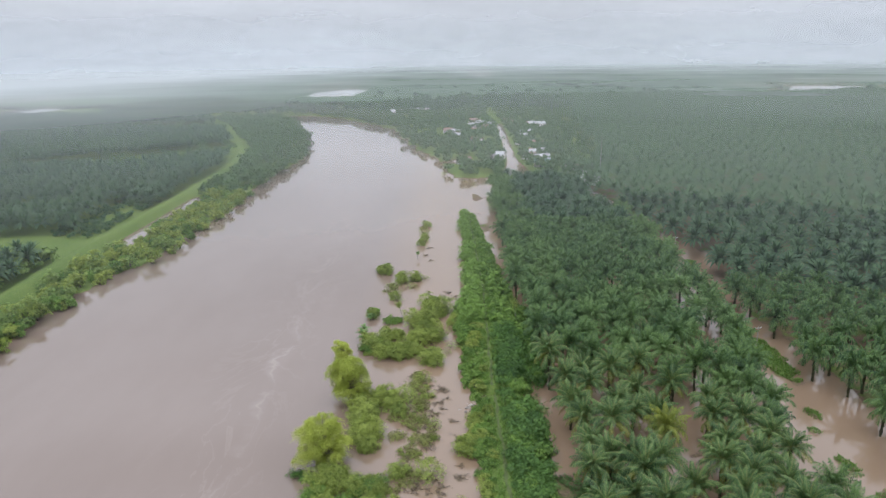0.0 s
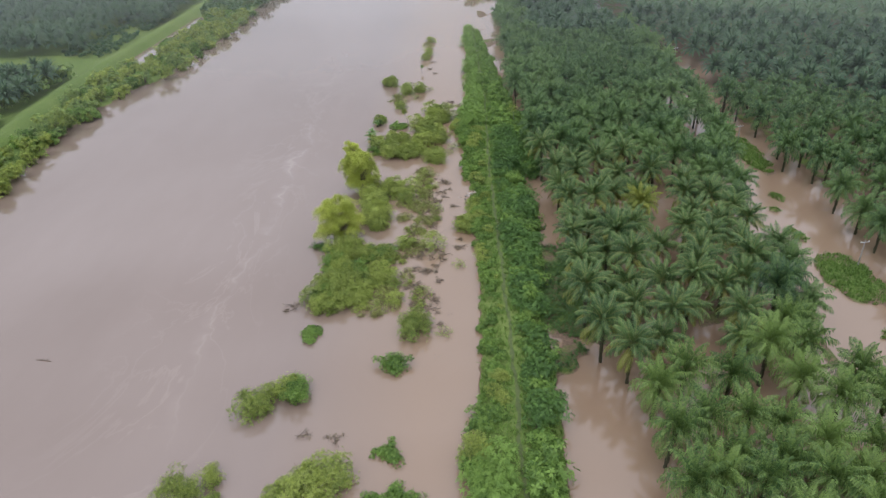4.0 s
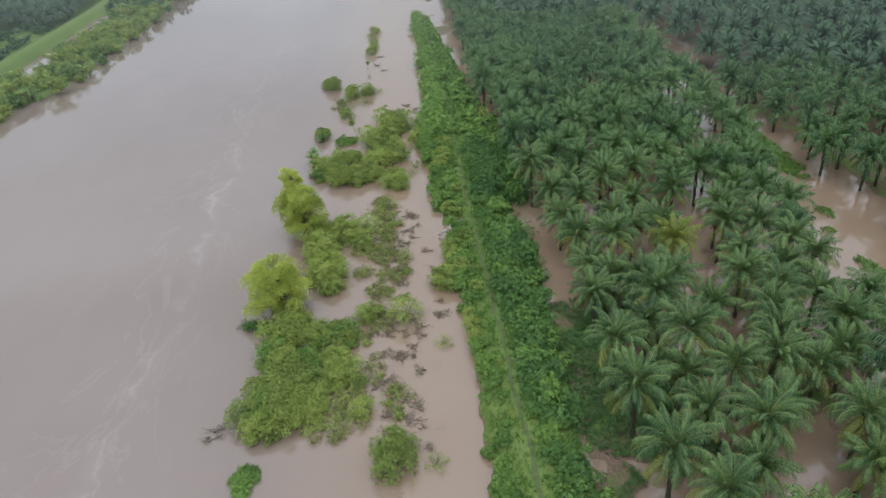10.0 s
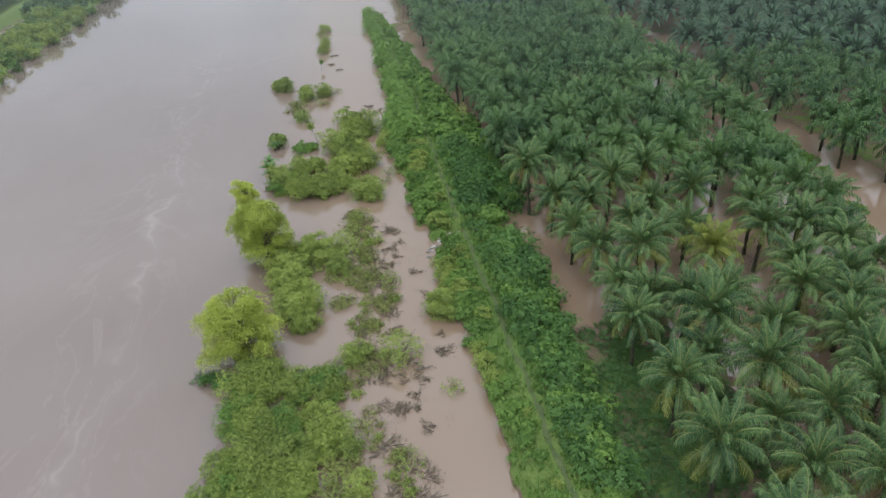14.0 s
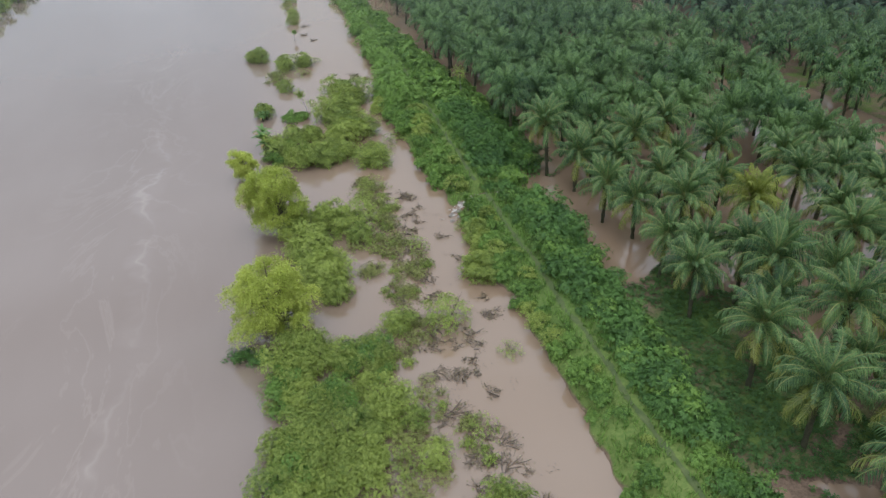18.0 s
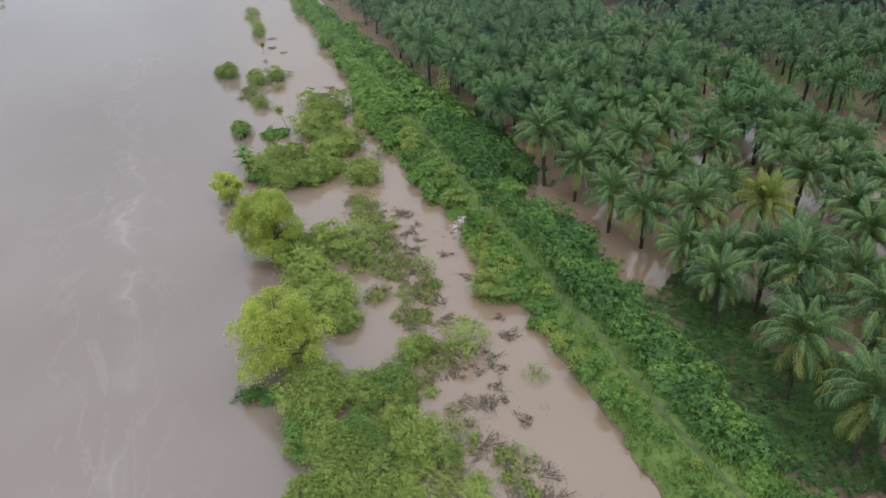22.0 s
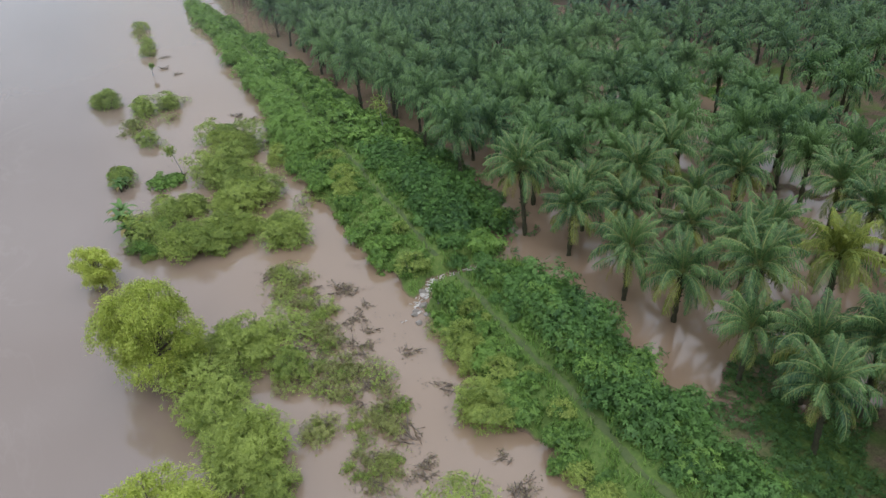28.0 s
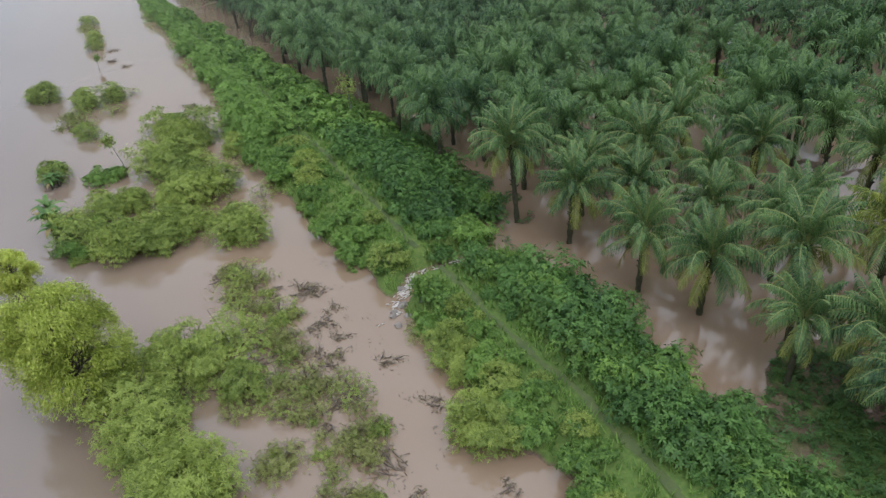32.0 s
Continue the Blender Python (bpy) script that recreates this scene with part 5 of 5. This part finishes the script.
def pole(h):
    ob = empty("utility_pole")
    part("post", quads("post", *tube([(0, 0, -1), (0, 0, h * 0.5), (0, 0, h)], [0.13, 0.11, 0.08], 8), CONCRETE), ob)
    arm = part("crossarm", quads("crossarm", *box(-0.9, -0.05, h - 0.5, 0.9, 0.05, h - 0.40), TIN_METAL), ob)
    for x in (-0.8, 0, 0.8):
        part("insulator", quads("insulator", *tube([(x, 0, h - 0.40), (x, 0, h - 0.26), (x, 0, h - 0.18)], [0.06, 0.08, 0.04], 6), PLASTER), arm)
    return ob


first = pole(5.6)
first.matrix_basis = pose(75.5, 150.6, 0, 0, 0, 15)
tagged(first, "grey concrete utility pole standing in the flooded road", "utility pole", "poles along the road")
for x, y in ((74.4, 89.5), (83.8, 233.8)):
    copy_thing(first, pose(x, y, 0, 0, 0, 10))
mast = empty("radio_mast")
mast.matrix_basis = pose(93.4, 391, 0)
part("post", quads("post", *tube([(0, 0, -1), (0, 0, 12), (0, 0, 23)], [0.20, 0.17, 0.12], 6), CONCRETE), mast)
part("aerial", quads("aerial", *tube([(0, 0, 22), (0, 0, 24.5)], [0.08, 0.04], 5), TIN_METAL), mast)
tagged(mast, "tall pale mast at the edge of the village", "mast")

# ---- the cut through the bank, and things afloat ----
frng = np.random.default_rng(8)
foam = []
for i in range(230):
    x = frng.uniform(4.8, 17) if i % 6 else frng.normal(9, 2.2)
    y = float(cut_line(x)) + frng.normal(0, 0.45)
    p = np.array([(x, y, 0.02)])
    a, s = frng.normal(0.1, 0.5), frng.uniform(0.2, 0.8)
    t = np.linspace(0, 1, 4)
    foam.append(tube(np.stack([x + s * (t - 0.5) * math.cos(a), y + s * (t - 0.5) * math.sin(a), 0.02 + 0.08 * np.sin(np.pi * t)], 1), 0.055 * np.sin(np.pi * (0.1 + 0.8 * t)), 5))
tagged(new("rushing_foam", quads("rushing_foam", *join(foam), FOAM)), "white foam where water rushes through the bank", "foam", kind="stuff")


def stone(rng):
    bm = bmesh.new()
    bmesh.ops.create_icosphere(bm, subdivisions=2, radius=0.35)
    for v in bm.verts:
        v.co *= 1 + 0.35 * noise.noise(v.co * 3 + Vector((rng.random() * 9, 0, 0)))
        v.co.z *= 0.65
    me = bpy.data.meshes.new("stone")
    bm.to_mesh(me)
    bm.free()
    me.materials.append(STONE)
    return me


ST = [stone(frng) for _ in range(3)]
for i in range(12):
    x = frng.uniform(4.2, 9.5)
    ob = new("stone", ST[i % 3])
    ob.matrix_basis = pose(x, float(cut_line(x)) + frng.normal(0, 1.0), 0.05, 0, 0, frng.uniform(0, 360))
    tagged(ob, "pale wet stone in the breach of the bank", "stone", "stones of the breach")
log = new("drift_log", quads("drift_log", *join([tube([(-1.3, 0, 0), (-0.4, 0.08, 0.05), (0.5, 0, 0.04), (1.4, -0.15, 0.0)], [0.09, 0.13, 0.11, 0.05], 6), tube([(0.4, 0, 0.05), (0.8, 0.35, 0.35)], [0.05, 0.02], 4)]), DRIFT))
log.matrix_basis = pose(-62.8, 67.4, 0.0, 0, 0, -8)
tagged(log, "dark log drifting on the brown river", "log")

# ---- see-through sheets standing in for mist and haze over the far plain ----


def haze_material(name):
    """Haze put on a sheet: a white scatter of both sides over clear; returns the socket that sets how dense."""
    m = bpy.data.materials.new(name)
    m.use_nodes = True
    n, l = m.node_tree.nodes, m.node_tree.links
    n.clear()
    out, mixer, clear = n.new("ShaderNodeOutputMaterial"), n.new("ShaderNodeMixShader"), n.new("ShaderNodeBsdfTransparent")
    drop, both, white = n.new("ShaderNodeBsdfTranslucent"), n.new("ShaderNodeAddShader"), n.new("ShaderNodeBsdfDiffuse")
    drop.inputs["Color"].default_value = white.inputs["Color"].default_value = HAZE_WHITE
    l.new(drop.outputs[0], both.inputs[0])
    l.new(white.outputs[0], both.inputs[1])
    l.new(clear.outputs[0], mixer.inputs[1])
    l.new(both.outputs[0], mixer.inputs[2])
    l.new(mixer.outputs[0], out.inputs["Surface"])
    geo, sep = n.new("ShaderNodeNewGeometry"), n.new("ShaderNodeSeparateXYZ")
    l.new(geo.outputs["Position"], sep.inputs[0])
    return m, n, l, sep, mixer.inputs["Fac"]


def times(n, l, a, b, op="MULTIPLY"):
    k = n.new("ShaderNodeMath")
    k.operation = op
    l.new(a, k.inputs[0])
    l.new(b, k.inputs[1])
    return k.outputs[0]


def span(n, l, source, a, b, c, d):
    k = n.new("ShaderNodeMapRange")
    for name, v in (("From Min", a), ("From Max", b), ("To Min", c), ("To Max", d)):
        k.inputs[name].default_value = v
    l.new(source, k.inputs["Value"])
    return k.outputs["Result"]


HAZE_WHITE = (0.36, 0.375, 0.385, 1)
# one flat sheet stands in for haze: opacity grows with distance, more at far left
m, n, l, sep, fac = haze_material("haze_sheet")
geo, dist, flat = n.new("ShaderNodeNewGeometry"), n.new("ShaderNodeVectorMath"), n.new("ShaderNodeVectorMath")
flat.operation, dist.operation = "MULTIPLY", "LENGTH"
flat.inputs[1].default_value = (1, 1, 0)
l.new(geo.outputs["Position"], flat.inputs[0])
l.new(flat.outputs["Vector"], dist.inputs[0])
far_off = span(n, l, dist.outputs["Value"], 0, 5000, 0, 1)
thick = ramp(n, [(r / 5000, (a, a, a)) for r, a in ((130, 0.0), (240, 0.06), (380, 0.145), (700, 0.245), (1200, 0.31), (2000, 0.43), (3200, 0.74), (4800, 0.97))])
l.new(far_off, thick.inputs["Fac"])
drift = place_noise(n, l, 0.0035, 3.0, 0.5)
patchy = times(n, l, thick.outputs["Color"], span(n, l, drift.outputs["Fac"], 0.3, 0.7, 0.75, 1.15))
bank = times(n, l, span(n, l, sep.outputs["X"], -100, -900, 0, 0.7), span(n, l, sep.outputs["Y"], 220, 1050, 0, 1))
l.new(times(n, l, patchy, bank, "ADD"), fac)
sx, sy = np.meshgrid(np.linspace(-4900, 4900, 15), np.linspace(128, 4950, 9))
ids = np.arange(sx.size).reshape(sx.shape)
layer = new("haze_sheet", quads("haze_sheet", np.stack([sx, sy, 0 * sx + 15.0], -1).reshape(-1, 3), np.stack([ids[:-1, :-1], ids[:-1, 1:], ids[1:, 1:], ids[1:, :-1]], -1).reshape(-1, 4), m))
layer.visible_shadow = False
tagged(layer, "flat see-through sheet standing in for haze over the plain", "mist", kind="structure")


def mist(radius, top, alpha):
    """An upright curved sheet on the horizon, standing in for mist and haze."""
    m, n, l, sep, fac = haze_material("haze_screen")
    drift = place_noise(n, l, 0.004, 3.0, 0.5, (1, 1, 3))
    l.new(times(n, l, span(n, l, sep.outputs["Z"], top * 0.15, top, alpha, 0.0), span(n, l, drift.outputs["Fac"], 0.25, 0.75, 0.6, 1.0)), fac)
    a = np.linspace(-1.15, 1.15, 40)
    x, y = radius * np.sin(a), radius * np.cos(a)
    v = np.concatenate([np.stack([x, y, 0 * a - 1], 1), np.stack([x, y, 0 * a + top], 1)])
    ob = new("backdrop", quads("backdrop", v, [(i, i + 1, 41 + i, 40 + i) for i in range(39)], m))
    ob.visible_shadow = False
    return tagged(ob, "upright see-through sheet standing in for mist and haze over the far plain", "mist", kind="structure")


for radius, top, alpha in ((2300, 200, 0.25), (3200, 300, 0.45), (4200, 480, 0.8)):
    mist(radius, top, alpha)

# litter on the slack water
n = 800
y = frng.uniform(64, 140, n)
x = np.where(y > 95, frng.normal(-3.0, 3.0, n), frng.normal(-4.5, 3.2, n))
x[:160], y[:160] = frng.normal(-7, 6, 160), frng.uniform(150, 260, 160)
p = np.c_[x, y, np.full(n, 0.02)]
p[:, :2] = p[(np.arange(n) // 9) * 9, :2] + frng.normal(0, 0.45, (n, 2))
tagged(new("floating_litter", quads("floating_litter", *leaves(p, np.tile([0, 0, 6.0], (n, 1)), 0.10, frng, 2.6), DRIFT)), "dark twigs and leaf litter floating on the flood", "debris", kind="stuff")
